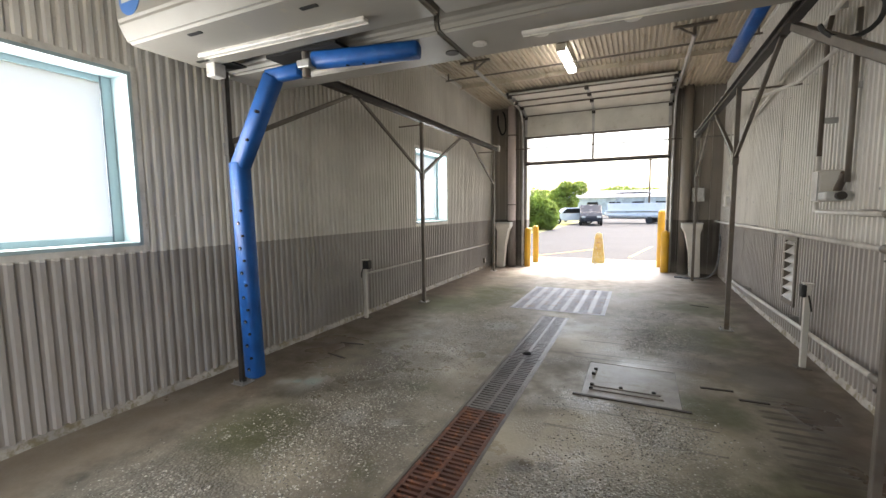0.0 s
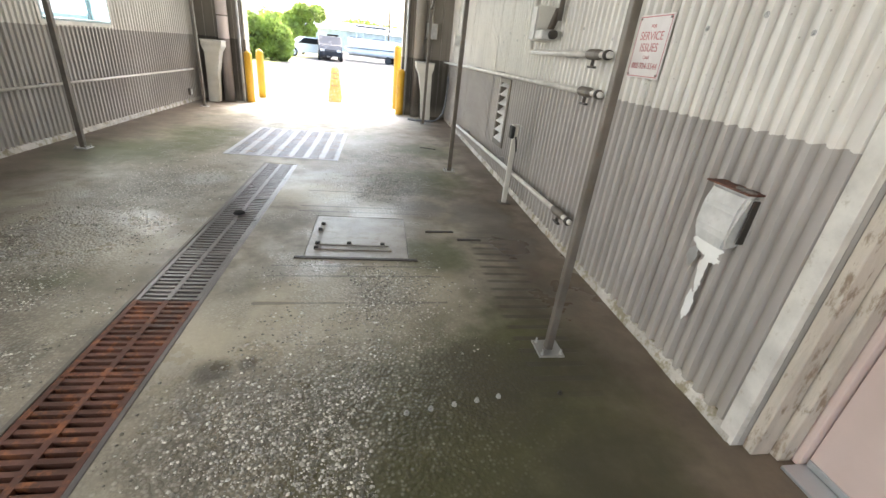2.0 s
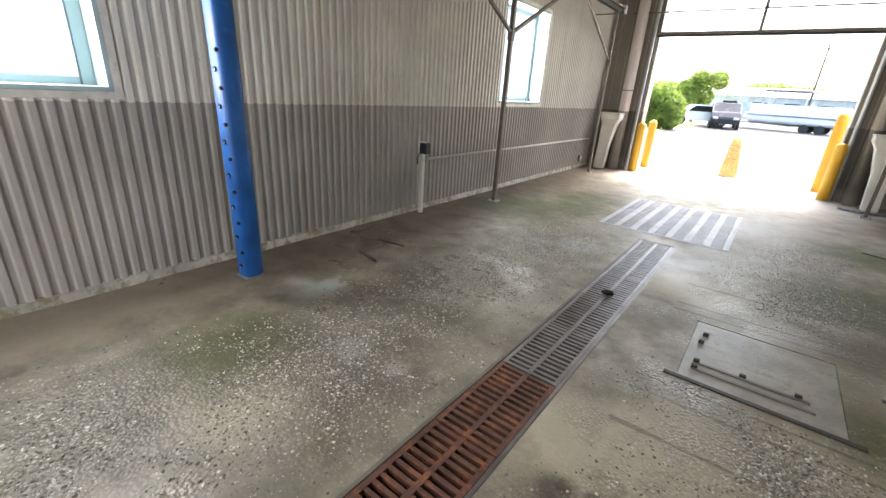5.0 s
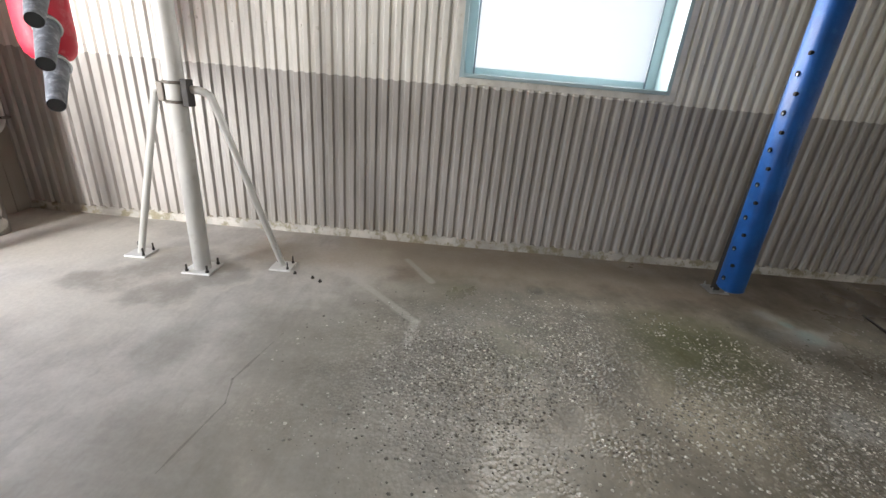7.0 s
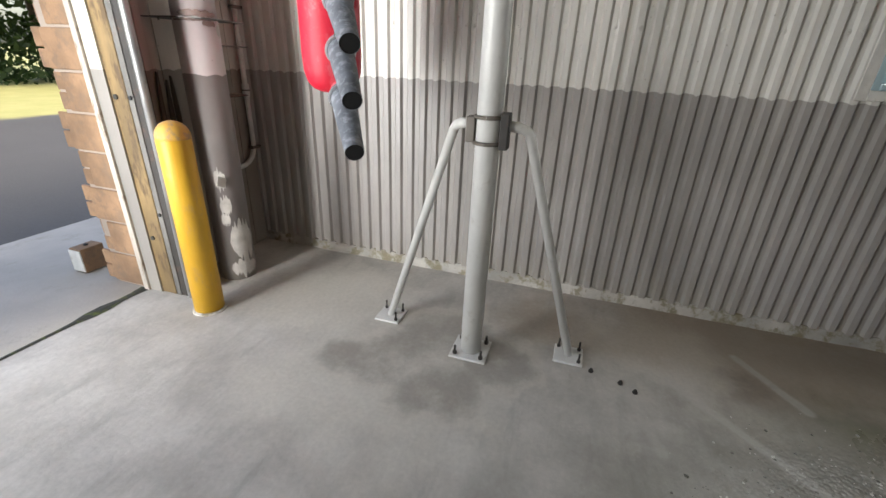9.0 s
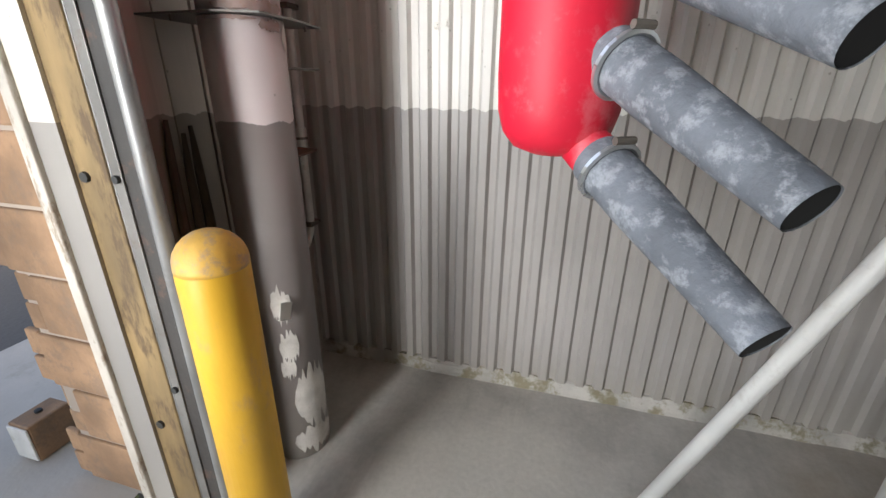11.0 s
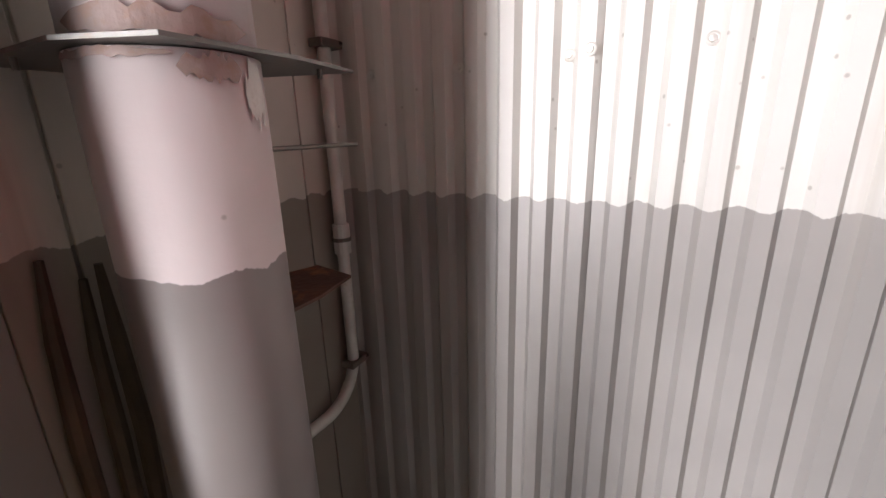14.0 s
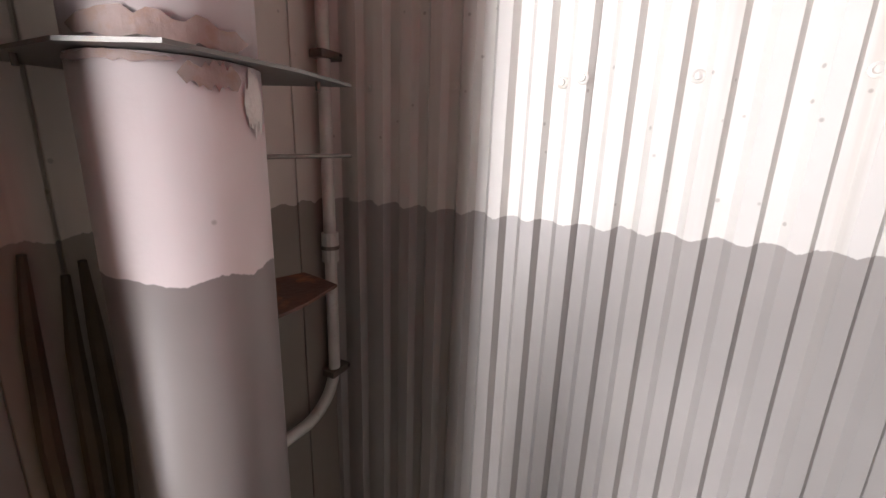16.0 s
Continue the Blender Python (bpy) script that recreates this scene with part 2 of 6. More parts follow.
for m in (M_LEAF, M_LEAFDARK):
    # leaves let light through
    t = m.node_tree
    b = t.nodes["Principled BSDF"]
    tr = t.nodes.new("ShaderNodeBsdfTranslucent")
    t.links.new(b.inputs["Base Color"].links[0].from_socket, tr.inputs[0])
    mx = t.nodes.new("ShaderNodeMixShader")
    mx.inputs[0].default_value = 0.55
    t.links.new(b.outputs[0], mx.inputs[1])
    t.links.new(tr.outputs[0], mx.inputs[2])
    t.links.new(mx.outputs[0], t.nodes["Material Output"].inputs[0])

M_GLASS, t, b = nodes_of("door_glazing")
b.inputs["Base Color"].default_value = (0.95, 0.97, 0.97, 1)
b.inputs["Roughness"].default_value = 0.15
b.inputs["Transmission Weight"].default_value = 1.0
b.inputs["IOR"].default_value = 1.05

M_FROST, t, b = nodes_of("frosted_glazing")
tr = t.nodes.new("ShaderNodeBsdfTranslucent")
tr.inputs[0].default_value = (1.0, 0.97, 0.91, 1)
fm = t.nodes.new("ShaderNodeMixShader")
fm.inputs[0].default_value = 0.08
b.inputs["Base Color"].default_value = (0.8, 0.82, 0.84, 1)
b.inputs["Roughness"].default_value = 0.2
t.links.new(tr.outputs[0], fm.inputs[1])
t.links.new(b.outputs[0], fm.inputs[2])
t.links.new(fm.outputs[0], t.nodes["Material Output"].inputs[0])

M_LAMP, t, b = nodes_of("lamp_diffuser")
b.inputs["Base Color"].default_value = (0.9, 0.9, 0.88, 1)
b.inputs["Emission Color"].default_value = (1, 0.98, 0.94, 1)
b.inputs["Emission Strength"].default_value = 3.0

# floor: worn concrete with exposed aggregate in the wheel lanes, silt by the walls, algae, wet patches
M_FLOOR, t, b = nodes_of("wash_bay_floor")
v = coords(t)
sep = t.nodes.new("ShaderNodeSeparateXYZ")
t.links.new(v, sep.inputs[0])
fx, fy = sep.outputs[0], sep.outputs[1]
nb = noise_node(t, v, 0.9, 5)
nm = noise_node(t, v, 3.5, 6, 0.65)
nf = noise_node(t, v, 45.0, 4)
nt = noise_node(t, coords(t, (1, 5, 1)), 2.2, 5, 0.65)
jx = math_node(t, 'MULTIPLY_ADD', nb, 1.6, math_node(t, 'ADD', fx, -0.8))
jy = math_node(t, 'MULTIPLY_ADD', nb, 2.4, math_node(t, 'ADD', fy, -1.2))
inbay = math_node(t, 'MULTIPLY', step_node(t, jy, 0.3, 2.0), step_node(t, jy, 10.6, 9.4))


def band(lo, hi, soft):
    return math_node(t, 'MULTIPLY', step_node(t, jx, lo - soft, lo + soft), step_node(t, jx, hi + soft, hi - soft))


lane = math_node(t, 'MULTIPLY', math_node(t, 'MAXIMUM', band(-2.15, -0.95, 0.18), band(-0.25, 0.95, 0.2)), inbay)
silt = math_node(t, 'MAXIMUM', step_node(t, jx, -2.25, -2.75), step_node(t, jx, 1.25, 1.7))
silt = math_node(t, 'MULTIPLY', silt, step_node(t, jy, 0.2, 1.2))
dist_noise = noise_node(t, v, 5.0, 5, 0.6)


def blob(x, y, r, soft=0.5, squash=1.0):
    """A ragged round patch on the floor."""
    ax, ay = math_node(t, 'ADD', fx, -x), math_node(t, 'MULTIPLY', math_node(t, 'ADD', fy, -y), squash)
    d = math_node(t, 'SQRT', math_node(t, 'ADD', math_node(t, 'MULTIPLY', ax, ax), math_node(t, 'MULTIPLY', ay, ay)))
    d = math_node(t, 'MULTIPLY_ADD', math_node(t, 'ADD', dist_noise, -0.5), 1.5 * r, d)
    return step_node(t, d, r * (1 + soft), r * (1 - soft))


def blobs(rows, soft=0.5):
    out = None
    for row in rows:
        m = blob(*row[:3], soft, *row[3:])
        out = m if out is None else math_node(t, 'MAXIMUM', out, m)
    return out


def streak(x0, y0, x1, y1, w, rag=0.02):
    """A ragged line on the floor from one point to another."""
    ux, uy = x1 - x0, y1 - y0
    n2 = ux * ux + uy * uy
    ax, ay = math_node(t, 'ADD', fx, -x0), math_node(t, 'ADD', fy, -y0)
    k = math_node(t, 'ADD', math_node(t, 'MULTIPLY', ax, ux / n2), math_node(t, 'MULTIPLY', ay, uy / n2), clamp=True)
    bx, by = math_node(t, 'SUBTRACT', ax, math_node(t, 'MULTIPLY', k, ux)), math_node(t, 'SUBTRACT', ay, math_node(t, 'MULTIPLY', k, uy))
    d = math_node(t, 'SQRT', math_node(t, 'ADD', math_node(t, 'MULTIPLY', bx, bx), math_node(t, 'MULTIPLY', by, by)))
    d = math_node(t, 'MULTIPLY_ADD', math_node(t, 'ADD', dist_noise, -0.5), rag, d)
    return step_node(t, d, w, w * 0.3)


def times(a, k):
    return math_node(t, 'MULTIPLY', a, k)


base = mix_node(t, step_node(t, nm, 0.3, 0.7), (0.175, 0.155, 0.118), (0.39, 0.35, 0.27))
base = mix_node(t, times(step_node(t, nb, 0.45, 0.7), 0.5), base, (0.085, 0.076, 0.06))
base = mix_node(t, times(blobs(((0.72, 4.14, 0.35), (0.15, 3.81, 0.4), (-0.1, 5.9, 0.35), (-1.3, 4.6, 0.4), (-1.5, 2.9, 0.3), (-0.22, 3.7, 0.28), (0.5, 3.7, 0.32), (-0.24, 5.95, 0.25))), 0.8), base, (0.5, 0.445, 0.33))
# pale concrete toward both vehicle openings, brightened further with daylight painted in
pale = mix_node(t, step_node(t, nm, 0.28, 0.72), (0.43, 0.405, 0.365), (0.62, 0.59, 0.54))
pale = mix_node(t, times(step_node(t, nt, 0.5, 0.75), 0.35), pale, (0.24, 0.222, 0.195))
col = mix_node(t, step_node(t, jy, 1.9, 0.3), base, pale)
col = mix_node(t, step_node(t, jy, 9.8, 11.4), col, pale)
col = mix_node(t, times(silt, 0.85), col, mix_node(t, nm, (0.075, 0.053, 0.036), (0.20, 0.145, 0.1)))
algae = math_node(t, 'MULTIPLY', step_node(t, noise_node(t, coords(t, (1, 0.7, 1)), 1.25, 4), 0.56, 0.7), inbay)
algae = math_node(t, 'MAXIMUM', times(algae, 0.7), blobs(((1.05, 3.05, 0.62), (1.3, 3.5, 0.35), (0.8, 2.65, 0.5), (1.3, 2.6, 0.4), (0.92, 4.6, 0.28), (-1.85, 7.7, 0.5), (-2.26, 7.1, 0.6), (-1.95, 3.0, 0.36), (-1.9, 8.4, 0.5), (1.0, 6.6, 0.5), (1.15, 8.2, 0.45)), 0.7))
col = mix_node(t, times(algae, 0.92), col, mix_node(t, nm, (0.034, 0.04, 0.006), (0.105, 0.11, 0.022)))
stone = voronoi_node(t, v, 62.0)
stone2 = voronoi_node(t, v, 105.0)
pick = math_node(t, 'MULTIPLY', step_node(t, stone.outputs["Color"], 0.4, 0.85), step_node(t, dist_noise, 0.3, 0.62))
sc = mix_node(t, pick, (0.085, 0.076, 0.06), (0.58, 0.55, 0.48))
gravel = blobs(((0.57, 3.15, 0.55), (0.0, 3.0, 0.35), (-1.63, 1.6, 0.5), (-1.9, 2.3, 0.45), (-1.35, 3.3, 0.5), (-1.6, 4.6, 0.5), (0.6, 6.3, 0.5), (0.55, 4.0, 0.3), (-1.5, 5.8, 0.5), (0.5, 7.5, 0.45)), 0.8)
agg = math_node(t, 'MAXIMUM', times(math_node(t, 'MULTIPLY', lane, step_node(t, nm, 0.4, 0.62)), 0.7), gravel)
col = mix_node(t, math_node(t, 'MULTIPLY', agg, times(step_node(t, stone.outputs["Distance"], 0.55, 0.25), 0.85)), col, sc)
col = mix_node(t, math_node(t, 'MULTIPLY', agg, times(step_node(t, stone.outputs["Distance"], 0.42, 0.6), 0.6)), col, (0.035, 0.031, 0.022))
# deep green-black growth by the side door
growth = blobs(((1.05, 3.05, 0.42), (1.25, 2.65, 0.4), (0.78, 2.75, 0.28), (1.3, 3.3, 0.22)), 0.75)
col = mix_node(t, times(growth, 0.6), col, mix_node(t, nm, (0.022, 0.024, 0.005), (0.075, 0.072, 0.022)))
# wheel-track bars pressed into the silt
bars = math_node(t, 'MULTIPLY', step_node(t, math_node(t, 'SINE', times(fy, 2 * math.pi / 0.105)), 0.35, 0.6), math_node(t, 'MULTIPLY', math_node(t, 'MULTIPLY', step_node(t, fx, 1.26, 1.3), step_node(t, fx, 1.62, 1.58)), math_node(t, 'MULTIPLY', step_node(t, fy, 2.9, 3.5), step_node(t, fy, 5.3, 4.6))))
col = mix_node(t, times(bars, 0.75), col, (0.05, 0.042, 0.03))
col = mix_node(t, times(blobs(((1.5, 4.1, 0.3), (1.55, 3.4, 0.25), (1.4, 2.75, 0.3), (1.25, 2.3, 0.3), (1.1, 3.25, 0.3)), 0.8), 0.6), col, (0.045, 0.038, 0.024))
# bare pale patches, holes, broken glass, spray streaks, one crack
col = mix_node(t, times(blobs(((-1.16, 3.48, 0.06), (-1.47, 3.46, 0.10), (-2.2, 3.78, 0.11, 0.6), (-2.45, 3.72, 0.07), (-0.02, 6.55, 0.25), (-1.2, 6.2, 0.2))), 0.6), col, (0.42, 0.41, 0.38))
col = mix_node(t, times(blobs(((-2.22, 3.83, 0.07), (-2.35, 3.78, 0.04))), 0.5), col, (0.30, 0.44, 0.42))
col = mix_node(t, times(blobs(((-0.19, 3.36, 0.07), (-0.05, 3.42, 0.04), (-2.52, 2.2, 0.06), (-2.62, 1.85, 0.05, 2.0))), 0.8), col, (0.055, 0.046, 0.034))
puddle = blobs(((1.5, 5.45, 0.3, 0.6), (1.62, 4.9, 0.2, 0.5), (0.95, 5.6, 0.25)), 0.4)
col = mix_node(t, times(puddle, 0.6), col, (0.055, 0.042, 0.032))
ring = blobs(((-2.2, -0.35, 0.22), (-2.1, -0.05, 0.22), (-2.35, 0.15, 0.2), (-2.15, -0.5, 0.16), (-2.45, -0.1, 0.25)), 0.45)
col = mix_node(t, times(blobs(((-2.1, -0.3, 0.5), (-1.9, -0.65, 0.25), (-2.7, 0.9, 0.3), (-2.6, -0.9, 0.4)), 0.5), 0.7), col, (0.68, 0.64, 0.56))
wall_silt = math_node(t, 'MULTIPLY', step_node(t, math_node(t, 'MULTIPLY_ADD', dist_noise, 0.5, fx), -2.2, -2.5), math_node(t, 'MULTIPLY', step_node(t, jy, 0.1, 0.7), step_node(t, jy, 4.2, 2.4)))
col = mix_node(t, times(wall_silt, 0.65), col, (0.42, 0.345, 0.26))
damp = blobs(((-1.75, 1.15, 0.45, 0.8), (-1.2, 1.3, 0.4), (-0.9, 0.6, 0.35), (-2.2, 1.55, 0.3), (-1.6, 0.3, 0.22, 1.6)), 0.35)
col = mix_node(t, times(damp, 0.28), col, (0.15, 0.148, 0.125))
crust = math_node(t, 'MULTIPLY', step_node(t, ring, 0.02, 0.35), step_node(t, ring, 0.95, 0.5))
col = mix_node(t, times(crust, 0.5), col, (0.72, 0.68, 0.6))
col = mix_node(t, times(math_node(t, 'MULTIPLY', ring, step_node(t, nm, 0.25, 0.6)), 0.6), col, (0.19, 0.165, 0.14))
for x0, y0, x1, y1 in ((-2.5, 0.95, -2.0, 1.44), (-2.42, 0.74, -2.05, 0.86), (-2.82, 1.3, -2.5, 1.5), (-2.0, 1.44, -1.8, 1.42)):
    col = mix_node(t, times(streak(x0, y0, x1, y1, 0.035, 0.03), 0.5), col, (0.52, 0.49, 0.44))
for x0, y0, x1, y1 in ((-1.78, 0.78, -1.42, 0.70), (-1.42, 0.70, -1.28, 0.74), (-1.28, 0.74, -0.95, 0.68)):
    col = mix_node(t, times(streak(x0, y0, x1, y1, 0.005, 0.03), 0.4), col, (0.06, 0.05, 0.04))
for y0 in (4.38, 4.24, 5.42, 5.55, 6.0, 3.92):
    col = mix_node(t, times(streak(-0.15, y0, 0.95, y0 + 0.03, 0.016, 0.04), 0.6), col, (0.05, 0.043, 0.033))
col = mix_node(t, times(nf, 0.3), col, (0.085, 0.077, 0.062))
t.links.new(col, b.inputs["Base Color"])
wet = math_node(t, 'MULTIPLY', step_node(t, math_node(t, 'MULTIPLY_ADD', nm, 0.35, noise_node(t, v, 0.55, 3)), 0.58, 0.78), step_node(t, jy, 0.0, 2.2))
wet = math_node(t, 'MAXIMUM', math_node(t, 'MAXIMUM', wet, puddle), times(agg, 0.7))
rough = math_node(t, 'SUBTRACT', 0.66, times(wet, 0.42))
rough = math_node(t, 'ADD', rough, times(math_node(t, 'MULTIPLY', wet, step_node(t, jy, 4.5, 7.0)), 0.3))
t.links.new(rough, b.inputs["Roughness"])
hgt = math_node(t, 'MULTIPLY', agg, times(math_node(t, 'SUBTRACT', 0.6, stone.outputs["Distance"]), 1.5))
hgt = math_node(t, 'ADD', hgt, math_node(t, 'ADD', times(nf, 0.3), times(nt, 0.3)))
hgt = math_node(t, 'SUBTRACT', hgt, times(bars, 0.6))
bump(t, b, hgt, 0.5, 0.008)

# ground outside: asphalt lot, dry grass past it
M_GROUND, t, b = nodes_of("lot_and_grass")
v = coords(t)
sep = t.nodes.new("ShaderNodeSeparateXYZ")
t.links.new(v, sep.inputs[0])
na, nf = noise_node(t, v, 0.5, 5), noise_node(t, v, 40.0, 3)
asp = mix_node(t, na, (0.05, 0.047, 0.044), (0.095, 0.088, 0.08))
asp = mix_node(t, math_node(t, 'MULTIPLY', nf, 0.5), asp, (0.12, 0.112, 0.1))
gr = mix_node(t, noise_node(t, v, 1.3, 6, 0.7), (0.26, 0.27, 0.06), (0.52, 0.46, 0.2))
edge = math_node(t, 'MULTIPLY_ADD', na, 1.2, sep.outputs[1])
col = mix_node(t, step_node(t, edge, -9.3, -9.8), asp, gr)
side = math_node(t, 'MULTIPLY', step_node(t, sep.outputs[0], -5.0, -5.4), step_node(t, sep.outputs[1], 26.0, 27.0))
col = mix_node(t, side, col, gr)
t.links.new(col, b.inputs["Base Color"])
b.inputs["Roughness"].default_value = 0.85
bump(t, b, nf, 0.4, 0.01)


# ---- mesh helpers ----
def link(name, bm, material, parent=None, label="", smooth=False):
    me = bpy.data.meshes.new(name)
    bmesh.ops.recalc_face_normals(bm, faces=bm.faces)
    if smooth:
        for f in bm.faces:
            f.smooth = True
    bm.to_mesh(me)
    bm.free()
    me.materials.append(material)
    ob = new(name, me)
    if parent:
        ob.parent = parent
    if label:
        ob["label"] = label
    return ob


def part(name, bm, material, parent, label="", smooth=False):
    return link(name, bm, material, parent, label, smooth)


def shared(name, mesh, parent, x=0, y=0, z=0, rx=0, ry=0, rz=0):
    ob = new(name, mesh)
    ob.parent = parent
    ob.matrix_local = pose(x, y, z, rx, ry, rz)
    return ob


def empty(name, x=0, y=0, z=0, rz=0):
    ob = new(name)
    ob.empty_display_size = 0.1
    ob.matrix_world = pose(x, y, z, 0, 0, rz)
    return ob


def box(x0, x1, y0, y1, z0, z1, bevel=0.0, bm=None):
    bm = bm or bmesh.new()
    vs = bmesh.ops.create_cube(bm, size=1.0)["verts"]
    for v in vs:
        v.co = Vector(((x0 + x1) / 2 + v.co.x * (x1 - x0), (y0 + y1) / 2 + v.co.y * (y1 - y0), (z0 + z1) / 2 + v.co.z * (z1 - z0)))
    if bevel:
        es = list({e for v in vs for e in v.link_edges})
        bmesh.ops.bevel(bm, geom=es, offset=bevel, segments=2, affect='EDGES', profile=0.5)
    return bm


def tube(points, r, bm=None, sides=12, caps=True, radii=None):
    """A round bar or pipe swept along points."""
    bm = bm or bmesh.new()
    ps = [Vector(p) for p in points]
    rings = []
    up = None
    for i, p in enumerate(ps):
        d = (ps[min(i + 1, len(ps) - 1)] - ps[max(i - 1, 0)]).normalized()
        if up is None:
            up = d.orthogonal().normalized()
        up = (up - d * up.dot(d)).normalized()
        side = d.cross(up)
        rr = radii[i] if radii else r
        rings.append([bm.verts.new(p + (up * math.cos(a) + side * math.sin(a)) * rr) for a in [2 * math.pi * k / sides for k in range(sides)]])
    for a, b2 in zip(rings, rings[1:]):
        for k in range(sides):
            bm.faces.new((a[k], a[(k + 1) % sides], b2[(k + 1) % sides], b2[k]))
    if caps:
        bm.faces.new(rings[0][::-1])
        bm.faces.new(rings[-1])
    return bm


def bar(p, q, w, h, bm=None, bevel=0.003):
    """A rectangular bar from p to q, w wide and h deep."""
    bm = bm or bmesh.new()
    p, q = Vector(p), Vector(q)
    d = q - p
    m = Matrix.Translation((p + q) / 2) @ d.to_track_quat('Z', 'Y').to_matrix().to_4x4()
    vs = bmesh.ops.create_cube(bm, size=1.0)["verts"]
    for v in vs:
        v.co = m @ Vector((v.co.x * w, v.co.y * h, v.co.z * d.length))
    if bevel:
        bmesh.ops.bevel(bm, geom=list({e for v in vs for e in v.link_edges}), offset=bevel, segments=1, affect='EDGES')
    return bm


def arc(c, r, a0, a1, n, plane="xz"):
    out = []
    for k in range(n + 1):
        a = radians(a0 + (a1 - a0) * k / n)
        u, w = r * math.cos(a), r * math.sin(a)
        out.append({"xz": (c[0] + u, c[1], c[2] + w), "yz": (c[0], c[1] + u, c[2] + w), "xy": (c[0] + u, c[1] + w, c[2])}[plane])
    return out


def lathe(profile, bm=None, sides=24, at=(0, 0, 0)):
    bm = bm or bmesh.new()
    rings = []
    for r, z in profile:
        if r < 1e-5:
            rings.append([bm.verts.new((at[0], at[1], at[2] + z))])
        else:
            rings.append([bm.verts.new((at[0] + r * math.cos(2 * math.pi * k / sides), at[1] + r * math.sin(2 * math.pi * k / sides), at[2] + z)) for k in range(sides)])
    for a, b2 in zip(rings, rings[1:]):
        for k in range(sides):
            k2 = (k + 1) % sides
            if len(a) == 1:
                bm.faces.new((a[0], b2[k2], b2[k]))
            elif len(b2) == 1:
                bm.faces.new((a[k], a[k2], b2[0]))
            else:
                bm.faces.new((a[k], a[k2], b2[k2], b2[k]))
    if len(rings[0]) > 1:
        bm.faces.new(rings[0][::-1])
    if len(rings[-1]) > 1:
        bm.faces.new(rings[-1])
    return bm


def slab_with_holes(x0, x1, y0, y1, z0, z1, holes):
    """A slab whose rectangular holes (x0, x1, y0, y1) go right through."""
    bm = bmesh.new()
    xs = sorted({x0, x1, *[h[0] for h in holes], *[h[1] for h in holes]})
    ys = sorted({y0, y1, *[h[2] for h in holes], *[h[3] for h in holes]})
    for xa, xb in zip(xs, xs[1:]):
        for ya, yb in zip(ys, ys[1:]):
            cx, cy = (xa + xb) / 2, (ya + yb) / 2
            if not any(h[0] < cx < h[1] and h[2] < cy < h[3] for h in holes):
                box(xa, xb, ya, yb, z0, z1, 0, bm)
    bmesh.ops.remove_doubles(bm, verts=bm.verts, dist=1e-4)
    seen = {}
    for f in list(bm.faces):
        key = tuple(round(c, 3) for c in f.calc_center_median())
        if key in seen:
            bmesh.ops.delete(bm, geom=[f, seen[key]], context='FACES_ONLY')
            seen.pop(key)
        else:
            seen[key] = f
    return bm


PITCH = 0.08


def rib_profile(u0, u1, depth=0.018, crest=0.030, slope=0.012):
    """Pairs (along, out) of a trapezoid-ribbed sheet from u0 to u1."""
    out = []
    k = math.floor(u0 / PITCH) - 2
    while k * PITCH < u1 + PITCH:
        s = k * PITCH + 0.0657
        out += [(s, depth), (s + crest, depth), (s + crest + slope, 0), (s + PITCH - slope, 0)]
        k += 1
    pts = [(u, o) for u, o in out if u0 < u < u1]

    def at(u):
        for (a, oa), (c, oc) in zip(out, out[1:]):
            if a <= u <= c:
                return oa + (oc - oa) * (u - a) / max(c - a, 1e-6)
        return 0
    return [(u0, at(u0))] + pts + [(u1, at(u1))]


def ribbed(bm, place, u0, u1, z0, z1, depth=0.018):
    """Adds a ribbed strip; place(u, out, z) gives the point."""
    prof = rib_profile(u0, u1, depth)
    lows = [bm.verts.new(place(u, o, z0)) for u, o in prof]
    tops = [bm.verts.new(place(u, o, z1)) for u, o in prof]
    for k in range(len(prof) - 1):
        bm.faces.new((lows[k], lows[k + 1], tops[k + 1], tops[k]))


def thing(ob, label, category, group="", kind=""):
    return tagged(ob, label, category, group, kind)


# ---- floor ----
TRENCH = (-0.80, -0.42, 1.55, 6.96)
PIT = (-1.36, 0.02, 7.26, 9.12)
LID = (0.02, 0.76, 4.50, 5.32)
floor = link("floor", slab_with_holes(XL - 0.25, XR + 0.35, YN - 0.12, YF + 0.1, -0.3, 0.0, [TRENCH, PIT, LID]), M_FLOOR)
thing(floor, "worn wet concrete wash bay floor with silt and algae", "floor", kind="structure")
rng = random.Random(4)

# ---- long walls ----
WIN1 = (1.56, 3.04, 1.28, 2.62)
WIN2 = (7.60, 8.94, 1.28, 2.62)


def wall_core(name, x0, x1, y0, y1, holes, label):
    """A thick wall along y; holes are (y0, y1, z0, z1) and go right through."""
    bm = bmesh.new()
    cuts = sorted({y0, y1, *[h[0] for h in holes], *[h[1] for h in holes]})
    for a, c in zip(cuts, cuts[1:]):
        hole = [h for h in holes if h[0] <= a and h[1] >= c]
        if hole:
            if hole[0][2] > 0.01:
                box(x0, x1, a, c, 0, hole[0][2], 0, bm)
            box(x0, x1, a, c, hole[0][3], CEIL, 0, bm)
        else:
            box(x0, x1, a, c, 0, CEIL, 0, bm)
    return thing(link(name, bm, M_CORE), label, "wall", kind="structure")


